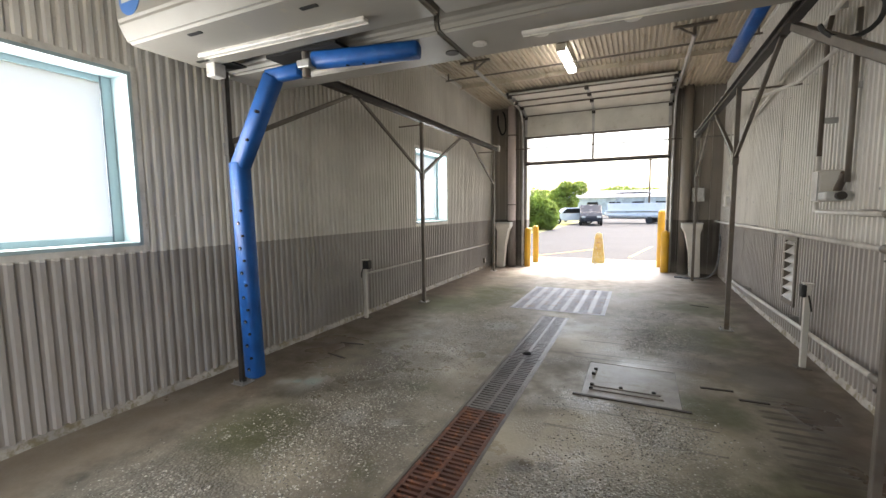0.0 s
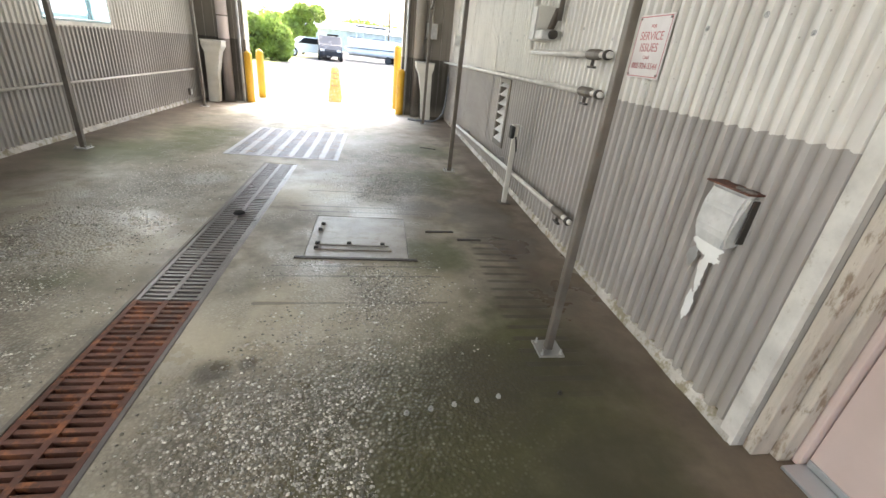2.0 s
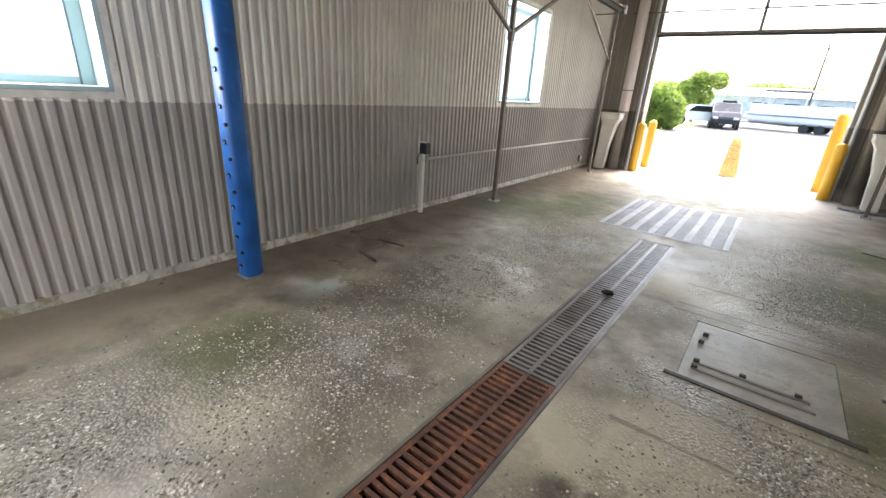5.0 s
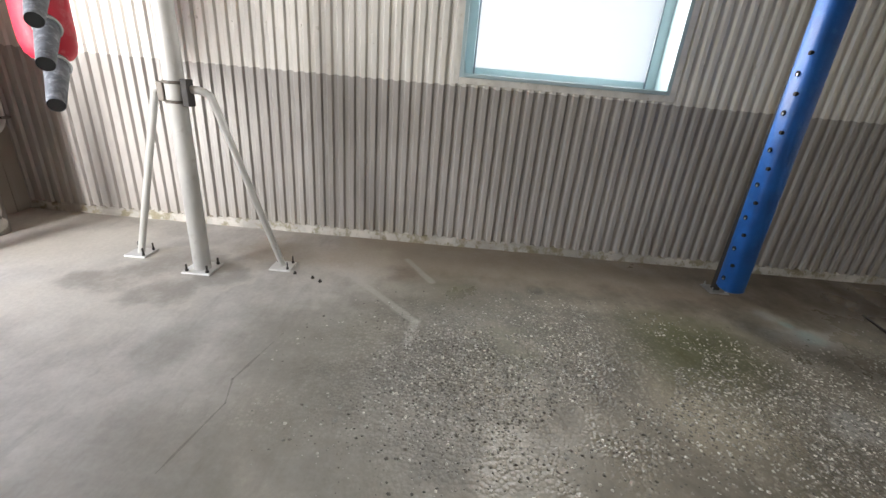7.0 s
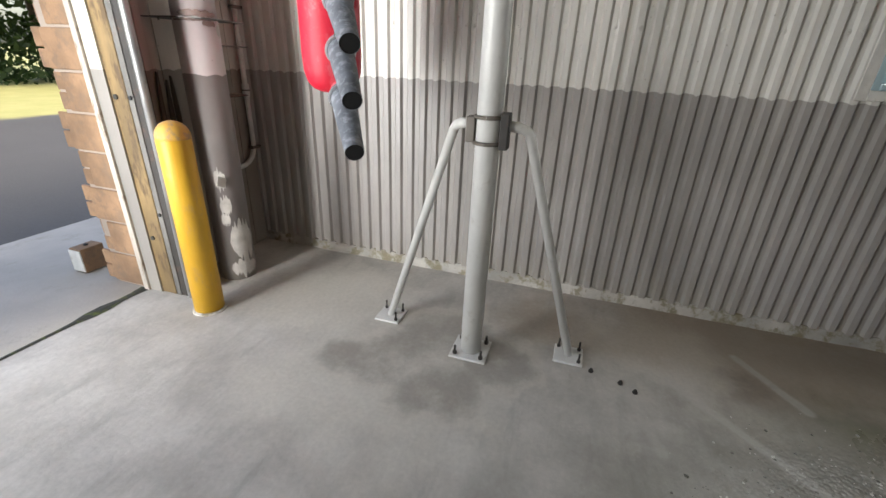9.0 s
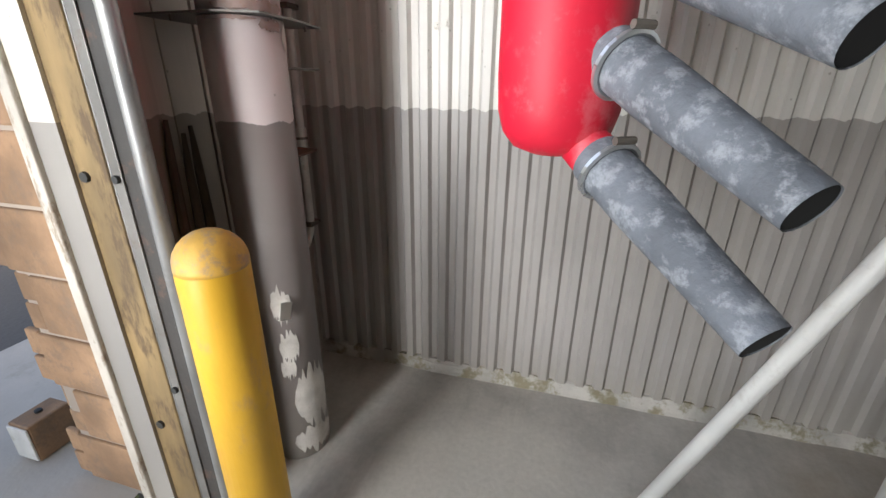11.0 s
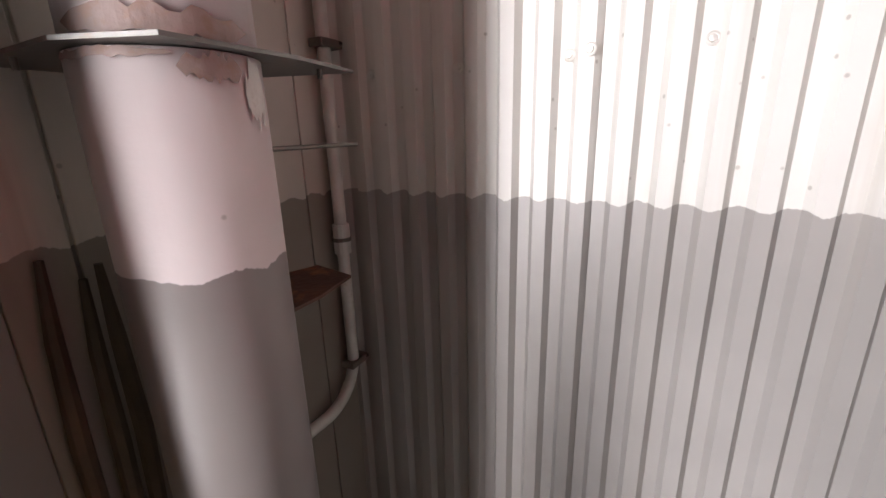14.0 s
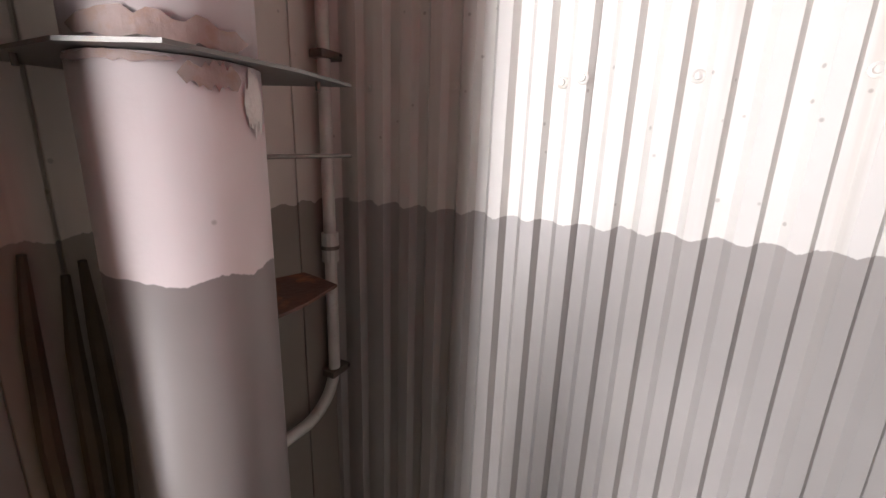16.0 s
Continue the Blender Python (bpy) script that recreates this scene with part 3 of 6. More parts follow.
def sheets(wall, x, sign, y0, y1, holes, width, start, material, depth=0.018):
    """Ribbed sheets on a long wall, one part a sheet, each lapping the next."""
    a, i = start, 0
    while a < y1:
        c = min(a + width, y1)
        lo = max(a, y0)
        if c > lo + 0.02:
            bm = bmesh.new()
            off = 0.0035 * (i % 2)

            def place(u, o, z):
                return (x + sign * (0.004 + off + o), u, z)
            cuts = sorted({lo, c, *[q for h in holes for q in h[:2] if lo < q < c]})
            for p, q in zip(cuts, cuts[1:]):
                hole = [h for h in holes if h[0] <= p + 1e-5 and h[1] >= q - 1e-5]
                bands = [(0.06, CEIL)]
                if hole:
                    bands = [(0.06, hole[0][2]), (hole[0][3], CEIL)] if hole[0][2] > 0.1 else [(hole[0][3], CEIL)]
                for z0, z1 in bands:
                    ribbed(bm, place, p, q, z0, z1, depth)
            part("sheet", bm, material, wall)
        a, i = c if c > a else a + width, i + 1


def screw_mesh():
    bm = lathe([(0.0125, 0), (0.0125, 0.0025), (0.009, 0.004), (0.007, 0.0035), (0.006, 0.008), (0.0, 0.009)], sides=14)
    me = bpy.data.meshes.new("screw")
    bm.to_mesh(me)
    bm.free()
    return me


SCREW = screw_mesh()
SCREW.materials.append(M_PIPE)
SCREW_R = SCREW.copy()
SCREW_R.materials[0] = M_GALV

wall_left = wall_core("wall_left", XL - 0.36, XL, YN - 0.1, YF, [WIN1, WIN2], "long ribbed metal wall, off-white over grey dado")
sheets(wall_left, XL, 1, YN, 11.75, [WIN1, WIN2], 0.88, -2.052, M_SIDE)
# screws: every third groove, and one more beside each lap of the sheets
spots = [(-1.714 + 0.24 * k, XL + 0.0085) for k in range(56)] + [(-1.192 + 0.88 * k, XL + 0.0265) for k in range(15)]
for y, x in spots:
    for z in (1.51, 2.85):
        if not any(w[0] - 0.1 < y < w[1] + 0.1 and w[2] - 0.1 < z < w[3] + 0.1 for w in (WIN1, WIN2)):
            shared("screw", SCREW, wall_left, x, y, z + 0.004 * math.sin(y * 31), 0, 90, 0)

MAN = (1.90, 2.86, 0.0, 2.12)
LOUV = (6.88, 7.24, 0.43, 1.14)
wall_right = wall_core("wall_right", XR, XR + 0.35, YN - 0.1, YF, [MAN, LOUV], "long ribbed metal wall, off-white over grey dado")
sheets(wall_right, XR, -1, YN, 11.75, [MAN, LOUV], 0.88, -1.99, M_SIDE, 0.026)
y = 2.99
while y < 11.6:
    for z in (1.62, 2.85):
        yy = round(y / PITCH) * PITCH
        shared("screw", SCREW_R, wall_right, XR - 0.0305, yy, z + 0.05 * math.sin(y * 9), 0, -90, 0)
    y += 0.245 + 0.2 * rng.random()


def curb(name, x0, x1, y0, y1):
    bm = bmesh.new()
    n = int((y1 - y0) / 0.12)
    r2 = random.Random(3)
    rows = []
    for k in range(n + 1):
        yy = y0 + (y1 - y0) * k / n
        w, h = r2.uniform(-0.006, 0.006), r2.uniform(-0.008, 0.008)
        inner = x1 if abs(x1) < abs(x0) else x0
        outer = x0 if inner == x1 else x1
        s = 1 if inner > outer else -1
        rows.append([bm.verts.new(p) for p in ((outer, yy, 0), (outer, yy, 0.068), (outer + s * 0.018, yy, 0.066 + h), (inner + w - s * 0.008, yy, 0.05 + h), (inner + w, yy, 0.0))])
    for a, c in zip(rows, rows[1:]):
        for k in range(4):
            bm.faces.new((a[k], a[k + 1], c[k + 1], c[k]))
    bm.faces.new(rows[0])
    bm.faces.new(rows[-1])
    return thing(link(name, bm, M_CURB), "chipped white-painted concrete kerb along the wall", "kerb", kind="structure")


curb("baseboard", XL, XL + 0.032, YN, 11.75)
curb("baseboard", XR, XR - 0.036, 2.88, 11.75)

# ---- end walls ----
DO = (-2.26, 0.99, 3.40)     # the vehicle openings: x from, x to, height


def end_wall(name, y0, y1, label):
    bm = bmesh.new()
    box(XL, DO[0], y0, y1, 0, CEIL, 0, bm)
    box(DO[1], XR, y0, y1, 0, CEIL, 0, bm)
    box(DO[0], DO[1], y0, y1, DO[2], CEIL, 0, bm)
    return thing(link(name, bm, M_ENDWALL), label, "wall", kind="structure")


wall_near = end_wall("wall_near", YN - 0.1, YN, "end wall beside the open vehicle door")
wall_far = end_wall("wall_far", YF, YF + 0.3, "stained end wall round the vehicle door")
# boards of the near return
for k, (a, c) in enumerate(((-3.2, -3.06), (-3.055, -2.93), (-2.925, -2.83), (-2.825, -2.70), (-2.695, -2.57), (-2.565, -2.47))):
    part("panel", box(a + 0.002, c, YN, YN + 0.008 + 0.003 * (k % 2), 0.0, CEIL, 0.002), M_RETURN, wall_near)
# far boards: stained, and darker still from shade put into the colour
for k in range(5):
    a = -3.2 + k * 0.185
    part("panel", box(a + 0.002, a + 0.18, YF - 0.012, YF, 0, CEIL, 0.002), M_GRIME_SHADE, wall_far)
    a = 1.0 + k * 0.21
    part("panel", box(a + 0.002, min(a + 0.205, XR), YF - 0.012, YF, 0, CEIL, 0.002), M_GRIME_SHADE, wall_far)

# mossy joint between floor and apron
bm = bmesh.new()
jr = random.Random(12)
rows = []
for k in range(41):
    x = DO[0] + (DO[1] - DO[0]) * k / 40
    w = 0.012 + 0.012 * jr.random() + (0.03 if k < 5 else 0.0) * jr.random()
    rows.append([bm.verts.new((x, YN - 0.125 + d * w, 0.002 if d else 0.006)) for d in (-1, 0, 1)])
for a, c in zip(rows, rows[1:]):
    for k in range(2):
        bm.faces.new((a[k], a[k + 1], c[k + 1], c[k]))
thing(link("floor_joint", bm, M_JOINT), "dark tarred joint with moss across the threshold", "floor joint", kind="structure")

# brick face outside the near opening
for name, xa, xb in (("brick_pier", -3.45, DO[0] - 0.012), ("brick_pier", DO[1] + 0.012, 2.4)):
    pier = link(name, box(xa, xb, YN - 0.36, YN - 0.1, -0.3, CEIL), M_MORTAR)
    thing(pier, "weathered orange-brown brick pier beside the vehicle opening", "wall", kind="structure")
    if xa < -1:
        for course in range(19):
            z = 0.01 + course * 0.2
            big = course % 2 == 0
            cut = YN - 0.36 + (0.0 if big else 0.06)
            part("brick", box(xb - 0.05, xb + 0.008 + 0.004 * rng.random(), cut + 0.02 - 0.03, YN - 0.125, z, z + 0.188, 0.006), M_BRICK, pier)
            part("brick", box(xb - 0.02 + 0.002, xb - 0.002 + 0.007 * rng.random(), cut - 0.075, cut - 0.015, z + 0.004, z + 0.092, 0.006), M_BRICK, pier)
            part("brick", box(xb - 0.02 + 0.002, xb - 0.002 + 0.007 * rng.random(), cut - 0.075, cut - 0.015, z + 0.1, z + 0.19, 0.006), M_BRICK, pier)
bx = empty("utility_box", -2.33, -2.52, 0)
part("cover", box(-0.07, 0.07, -0.05, 0.05, 0.0, 0.16, 0.006), M_BRICK, bx)
part("plate", box(0.07, 0.078, -0.05, 0.05, 0.01, 0.15, 0.003), M_PIPE, bx)
part("knob", lathe([(0.012, 0), (0.012, 0.01), (0, 0.012)], sides=10, at=(0.0, 0, 0.16)), M_BLACK, bx)
thing(bx, "small brick-red utility box with a pale plate by the pier", "box")

# jambs and door tracks
def door_track(x, y, side, top):
    """A deep roll-formed track standing off the wall: back angle, dark web, rounded bright lip."""
    e = empty("door_track", x, y, 0)
    part("angle", box(min(0, 0.035 * side), max(0, 0.035 * side), 0.095, 0.101, 0, top, 0.002), M_TRACK, e)
    part("angle", box(min(0, 0.005 * side), max(0, 0.005 * side), 0.101, 0.13, 0, top, 0.002), M_TRACK, e, "dull grey back angle")
    part("web", box(min(0.006 * side, 0.018 * side), max(0.006 * side, 0.018 * side), 0.102, 0.185, 0.0, top, 0.003), M_RAIL, e, "dark track web")
    part("lip", tube([(0.012 * side, 0.196, 0.0), (0.012 * side, 0.196, top)], 0.020, sides=14), M_GALV, e, "bright rounded lip", smooth=True)
    part("return_lip", box(min(0.03 * side, 0.034 * side), max(0.03 * side, 0.034 * side), 0.16, 0.2, 0.0, top, 0.001), M_TRACK, e)
    k = 0.5
    while k < top:
        part("bolt", tube([(-0.001 * side, 0.116, k), (-0.009 * side, 0.116, k)], 0.010, sides=8), M_BLACK, e)
        k += 0.6
    return thing(e, "galvanised vertical track for the overhead door", "door track")


door_track(-2.271, YN + 0.009, -1, 3.6)
door_track(1.005, YN + 0.009, 1, 3.6)
jamb = empty("door_jamb", 0, 0, 0)
part("post", box(-2.365, -2.27, YN - 0.11, YN + 0.1, 0, DO[2], 0.004), M_WOOD, jamb)
part("stop", box(-2.268, -2.246, YN - 0.122, YN - 0.085, 0, DO[2], 0.004), M_TRIM, jamb, "peeling stop strip")
for k, (xa, xb, zt) in enumerate(((-2.515, -2.47, 1.21), (-2.56, -2.50, 1.17), (-2.58, -2.55, 1.19))):
    pts = [(xa + (xb - xa) * u + 0.006 * math.sin(9 * u + k), YN + 0.03 + 0.01 * k, zt * (1 - u) + 0.002) for u in (0, 0.1, 0.25, 0.45, 0.7, 1.0)]
    part("seal", tube(pts, 0.012, sides=8, radii=[0.006, 0.012, 0.015, 0.013, 0.016, 0.012]), M_SEAL, jamb, "limp brown rubber seal strip")
for z in (0.35, 1.1, 1.9, 2.7):
    part("bolt", tube([(-2.271, YN + 0.03, z), (-2.262, YN + 0.03, z)], 0.013, sides=8), M_BLACK, jamb)
thing(jamb, "weathered wooden jamb of the vehicle opening", "door jamb", kind="structure")
jamb2 = empty("door_jamb", 0, 0, 0)
part("post", box(1.0, 1.09, YN - 0.11, YN + 0.1, 0, DO[2], 0.004), M_WOOD, jamb2)
thing(jamb2, "weathered wooden jamb of the vehicle opening", "door jamb", kind="structure")

# ---- ceiling ----
bm = bmesh.new()
box(XL, XR, YN, YF, CEIL + 0.03, CEIL + 0.15, 0, bm)


def over(u, o, z):
    return (u, z, CEIL + 0.02 - o * 2.0)


ribbed(bm, over, XL, XR, YN, 9.75, 0.013)


def over_low(u, o, z):
    return (u, z, CEIL - 0.05 - o * 2.0)


ribbed(bm, over_low, XL, XR, 9.75, YF, 0.013)
box(XL, XR, 9.72, 9.76, CEIL - 0.08, CEIL + 0.03, 0, bm)
thing(link("ceiling", bm, M_CEIL), "ribbed cream metal ceiling with brown stains", "ceiling", kind="structure")
for x, s in ((XL, 1), (XR, -1)):
    thing(link("trim", box(min(x, x + s * 0.05), max(x, x + s * 0.05), YN, 11.7, CEIL - 0.07, CEIL - 0.012, 0.006), M_PIPE), "pale metal trim under the ceiling", "trim", kind="structure")

# ---- windows ----
def window(name, w, deep=0.21):
    y0, y1, z0, z1 = w
    e = empty(name, 0, 0, 0)
    t = 0.028
    x0, x1 = XL - deep - 0.03, XL + 0.03
    part("reveal", box(x0, x1, y0, y0 + t, z0, z1, 0.003), M_AQUA, e)
    part("reveal", box(x0, x1, y1 - t, y1, z0, z1, 0.003), M_AQUA, e)
    part("head", box(x0, x1, y0 + t, y1 - t, z1 - t, z1, 0.003), M_AQUA, e)
    part("window_sill", box(x0, x1 + 0.012, y0 + t, y1 - t, z0, z0 + t, 0.004), M_AQUA, e)
    f = XL + 0.02
    for a, c, d, g in ((y0 - 0.045, y0, z0 - 0.045, z1 + 0.045), (y1, y1 + 0.045, z0 - 0.045, z1 + 0.045), (y0, y1, z1, z1 + 0.045), (y0, y1, z0 - 0.045, z0)):
        part("trim", box(f - 0.012, f + 0.008, a, c, d, g, 0.003), M_PIPE, e)
    g0 = XL - deep
    for a, c, d, g in ((y0 + t, y0 + t + 0.07, z0 + t, z1 - t), (y1 - t - 0.07, y1 - t, z0 + t, z1 - t)):
        part("window_frame", box(g0 - 0.02, g0 + 0.025, a, c, d, g, 0.003), M_AQUA, e)
        part("gasket", box(g0 + 0.0255, g0 + 0.030, (c if a < (y0 + y1) / 2 else a - 0.012), (c + 0.012 if a < (y0 + y1) / 2 else a), d, g), M_DARKFRAME, e)
    for d, g in ((z0 + t, z0 + t + 0.045), (z1 - t - 0.045, z1 - t)):
        part("window_frame", box(g0 - 0.02, g0 + 0.02, y0 + t + 0.07, y1 - t - 0.07, d, g, 0.003), M_AQUA, e)
    p = part("pane", box(g0 - 0.004, g0 + 0.004, y0 + t + 0.07, y1 - t - 0.07, z0 + t + 0.045, z1 - t - 0.045), M_FROST, e, "bright frosted pane")
    p.visible_shadow = False
    return thing(e, "square window with pale blue frame and frosted pane", "window", kind="structure")


window("window_1", WIN1)
window("window_2", WIN2)

# ---- trench drain, pit grate, lid ----
def slotted(w, l, rows, slot, rails, h=0.03):
    """A grate: rails lengthwise at the given x, crossbars between them."""
    bm = bmesh.new()
    for x, rw in rails:
        box(x - rw / 2, x + rw / 2, 0, l, -h, 0, 0, bm)
    p = (l - 0.03) / rows
    for k in range(rows + 1):
        yy = 0.015 + k * p
        wd = p - slot
        a, c = max(0, yy - wd / 2), min(l, yy + wd / 2)
        for (xa, ra), (xb, rb) in zip(rails, rails[1:]):
            box(xa + ra / 2 - 0.001, xb - rb / 2 + 0.001, a, c, -h + 0.002, -0.001 - 0.0015 * (k % 2), 0, bm)
    return bm


drain = empty("trench_drain", 0, 0, 0)
tx0, tx1, ty0, ty1 = TRENCH
for a, c in ((tx0, tx0 + 0.022), (tx1 - 0.022, tx1)):
    part("side_rail", box(a, c, ty0, ty1, -0.045, 0.003, 0.003), M_IRON if a > -0.6 else M_STEEL, drain)
# channel bottom and sides blackened: the shade under the grates is their colour
part("channel", box(tx0, tx1, ty0, ty1, -0.298, -0.285), M_SHADE_BLACK, drain)
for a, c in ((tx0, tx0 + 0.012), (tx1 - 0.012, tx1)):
    part("channel_side", box(a, c, ty0, ty1, -0.285, -0.046), M_SHADE_BLACK, drain)
RL = 0.60
rails_x = [(0.0125, 0.025), (0.165, 0.026), (0.3175, 0.025)]
gm = slotted(0.33, RL - 0.006, 13, 0.0225, rails_x)
first = part("grate", gm, M_RUST, drain, "rust-brown slotted cast-iron grate")
first.matrix_local = pose(tx0 + 0.025, 3.95 - RL, -0.001)
for k in range(2, 5):
    yy = 3.95 - RL * k
    if yy > ty0 - 0.02:
        o = shared("grate", first.data, drain, tx0 + 0.025, yy, -0.001)
        o["label"] = "rust-brown slotted cast-iron grate"
grey = first.data.copy()
grey.materials[0] = M_IRON
k = 0
while 3.95 + RL * (k + 1) <= ty1 + 0.05:
    o = shared("grate", grey, drain, tx0 + 0.025, 3.95 + RL * k, -0.001 - 0.002 * (k % 2))
    o["label"] = "worn grey slotted iron grate"
    k += 1
thing(drain, "long trench drain with slotted iron grates, part rusted", "drain")
leaf = link("debris_clump", lathe([(0.0, 0), (0.05, 0.004), (0.035, 0.02), (0.0, 0.028)], sides=9, at=(-0.61, 5.28, 0.002)), M_SHADE_BLACK)
thing(leaf, "dark clump of debris lying on the drain grate", "debris")

pit = empty("floor_grate", 0, 0, 0)
px0, px1, py0, py1 = PIT
# pit bottom painted black for the shade below the strips
part("pit_bottom", box(px0, px1, py0, py1, -0.298, -0.28), M_SHADE_BLACK, pit)
for a, c, d, g in ((px0, px0 + 0.02, py0, py1), (px1 - 0.02, px1, py0, py1), (px0 + 0.02, px1 - 0.02, py0, py0 + 0.02), (px0 + 0.02, px1 - 0.02, py1 - 0.02, py1)):
    part("rim", box(a, c, d, g, -0.28, 0.004, 0.003), M_GRATE, pit)
sw = (px1 - px0 - 0.04) / 7
gm = slotted(sw, (py1 - py0 - 0.04) / 2 - 0.004, 19, 0.02, [(0.017, 0.034), (sw - 0.018, 0.034)])
first = part("grate", gm, M_GRATE, pit)
first.matrix_local = pose(px0 + 0.02, py0 + 0.02, 0.004)
for k in range(1, 14):
    shared("grate", first.data, pit, px0 + 0.02 + sw * (k % 7), py0 + 0.02 + (k // 7) * (py1 - py0 - 0.04) / 2, 0.004 + 0.002 * (k % 2))
thing(pit, "wide galvanised floor grate of seven slotted strips", "grate")

lid = empty("service_hatch", 0, 0, 0)
lx0, lx1, ly0, ly1 = LID
part("slab", box(lx0 + 0.001, lx1 - 0.001, ly0 + 0.024, ly1 - 0.001, -0.28, -0.002, 0.003), M_PLATE, lid)
for a, c, w in ((0.06, 0.62, 0.14), (0.08, 0.60, 0.22)):
    part("bar", box(lx0 + a, lx0 + c, ly0 + w, ly0 + w + 0.022, -0.006, 0.006, 0.003), M_STEEL, lid)
part("edge_angle", box(lx0 - 0.06, lx1 + 0.06, ly0 - 0.012, ly0 + 0.022, -0.03, 0.008, 0.004), M_RAIL, lid, "dark rusted edge angle")
for a, c in ((0.07, 0.16), (0.07, 0.24), (0.06, 0.5), (0.07, 0.62), (0.3, 0.25), (0.55, 0.25)):
    part("hinge", box(lx0 + a - 0.016, lx0 + a + 0.016, ly0 + c - 0.012, ly0 + c + 0.012, -0.006, 0.02, 0.005), M_BLACK, lid)
thing(lid, "wet pale concrete service hatch edged with rusted steel", "hatch")

# ---- rails, posts and braces of the wash gantry ----
RXL, RXR, RZ = -2.78, 1.44, 2.93


def post(name, x, y, top, w=0.05, material=M_STEEL, label="weathered square steel post on a bolted foot plate"):
    e = empty(name, x, y, 0)
    part("upright", box(-w / 2, w / 2, -w / 2, w / 2, 0.01, top, 0.004), material, e)
    part("foot_plate", box(-0.07, 0.07, -0.07, 0.07, 0.0, 0.01, 0.003), M_GALV, e)
    for a, c in ((-0.05, -0.05), (0.05, -0.05), (-0.05, 0.05), (0.05, 0.05)):
        part("bolt", lathe([(0.009, 0), (0.009, 0.012), (0.005, 0.012), (0.005, 0.03), (0, 0.031)], sides=8, at=(a, c, 0.01)), M_GALV, e)
    part("collar", box(-w / 2 - 0.008, w / 2 + 0.008, -w / 2 - 0.008, w / 2 + 0.008, 2.02, 2.12, 0.004), material, e)
    return thing(e, label, "post", "gantry posts")


def brace(e, x, y, y2, z, z2, w=0.035, material=M_STEEL):
    part("brace", bar((0, 0, z), (x, y2 - y, z2), w, w), material, e)


for x, side in ((RXL, 1), (RXR, -1)):
    rail = empty("gantry_rail", x, 0, RZ)
    bm = box(-0.008, 0.008, 3.3, 11.1, 0.0, 0.07)
    box(-0.04, 0.04, 3.3, 11.1, 0.07, 0.08, 0, bm)
    box(-0.04, 0.04, 3.3, 11.1, -0.010, 0.0, 0, bm)
    part("beam", bm, M_RAIL, rail)
    for k in range(22):
        yy = 3.6 + k * 0.34
        part("clip", box(-0.035, 0.035, yy, yy + 0.15, 0.08, 0.105, 0.004), M_PIPE, rail, "pale cable clip")
    part("end_stop", box(-0.04, 0.04, 11.1, 11.2, 0.0, 0.14, 0.006), M_PIPE, rail)
    thing(rail, "dark steel overhead rail with pale cable clips", "rail", "gantry rails")
    for y in (7.1, 10.8):
        p = post("rail_post", x, y, RZ - 0.012)
        if y < 10:
            brace(p, 0, y, 5.45, 2.1, RZ - 0.012)
            brace(p, 0, y, 8.75, 2.1, RZ - 0.012)
        else:
            brace(p, 0, y, 9.2, 2.1, RZ - 0.012)
        part("tie_rod", tube([(0, 0, RZ - 0.05), (-0.42 * side if side > 0 else 0.6, 0, RZ - 0.05)], 0.012, sides=8), M_STEEL, p)
p = post("rail_post", RXR, 3.50, 3.3, 0.038)
brace(p, 0, 3.5, 5.15, 2.12, RZ - 0.05, 0.05)
for z in (2.05, 2.18):
    part("bolt", tube([(-0.06, 0, z), (0.09, 0, z)], 0.01, sides=8), M_RAIL, p)
p = post("rail_post", -2.78, 3.56, 3.3, 0.045, M_RAIL)
brace(p, 0.0, 3.56, 5.3, 2.12, RZ - 0.012)

# ---- travelling gantry with folding arms ----
GZ, GY0, GY1 = 2.68, 2.76, 4.18
gantry = empty("wash_gantry", 0, 0, 0)


def profile_beam(points, x0, x1):
    """A hull drawn along x from (y, z) points."""
    bm = bmesh.new()
    a = [bm.verts.new((x0, y, z)) for y, z in points]
    c = [bm.verts.new((x1, y, z)) for y, z in points]
    n = len(points)
    for k in range(n):
        bm.faces.new((a[k], a[(k + 1) % n], c[(k + 1) % n], c[k]))
    bm.faces.new(a)
    bm.faces.new(c[::-1])
    bmesh.ops.bevel(bm, geom=list(bm.edges), offset=0.018, segments=2, affect='EDGES')
    return bm


part("front_cover", profile_beam([(GY0, GZ + 0.12), (GY0 + 0.06, GZ), (GY0 + 0.62, GZ + 0.0), (GY0 + 0.66, GZ + 0.05), (GY0 + 0.66, GZ + 0.6), (GY0, GZ + 0.6)], -2.79, -0.70), M_GANTRY, gantry)
part("front_cover", profile_beam([(GY0, GZ + 0.12), (GY0 + 0.06, GZ), (GY0 + 0.62, GZ + 0.0), (GY0 + 0.66, GZ + 0.05), (GY0 + 0.66, GZ + 0.6), (GY0, GZ + 0.6)], -0.66, 1.5), M_GANTRY, gantry)
part("rear_cover", profile_beam([(GY1, GZ + 0.06), (GY1 - 0.05, GZ), (GY0 + 0.84, GZ), (GY0 + 0.80, GZ + 0.05), (GY0 + 0.80, GZ + 0.6), (GY1, GZ + 0.6)], -2.85, -0.80), M_GANTRY, gantry)
part("rear_cover", profile_beam([(GY1, GZ + 0.06), (GY1 - 0.05, GZ), (GY0 + 0.84, GZ), (GY0 + 0.80, GZ + 0.05), (GY0 + 0.80, GZ + 0.6), (GY1, GZ + 0.6)], -0.79, 1.5), M_GANTRY, gantry)
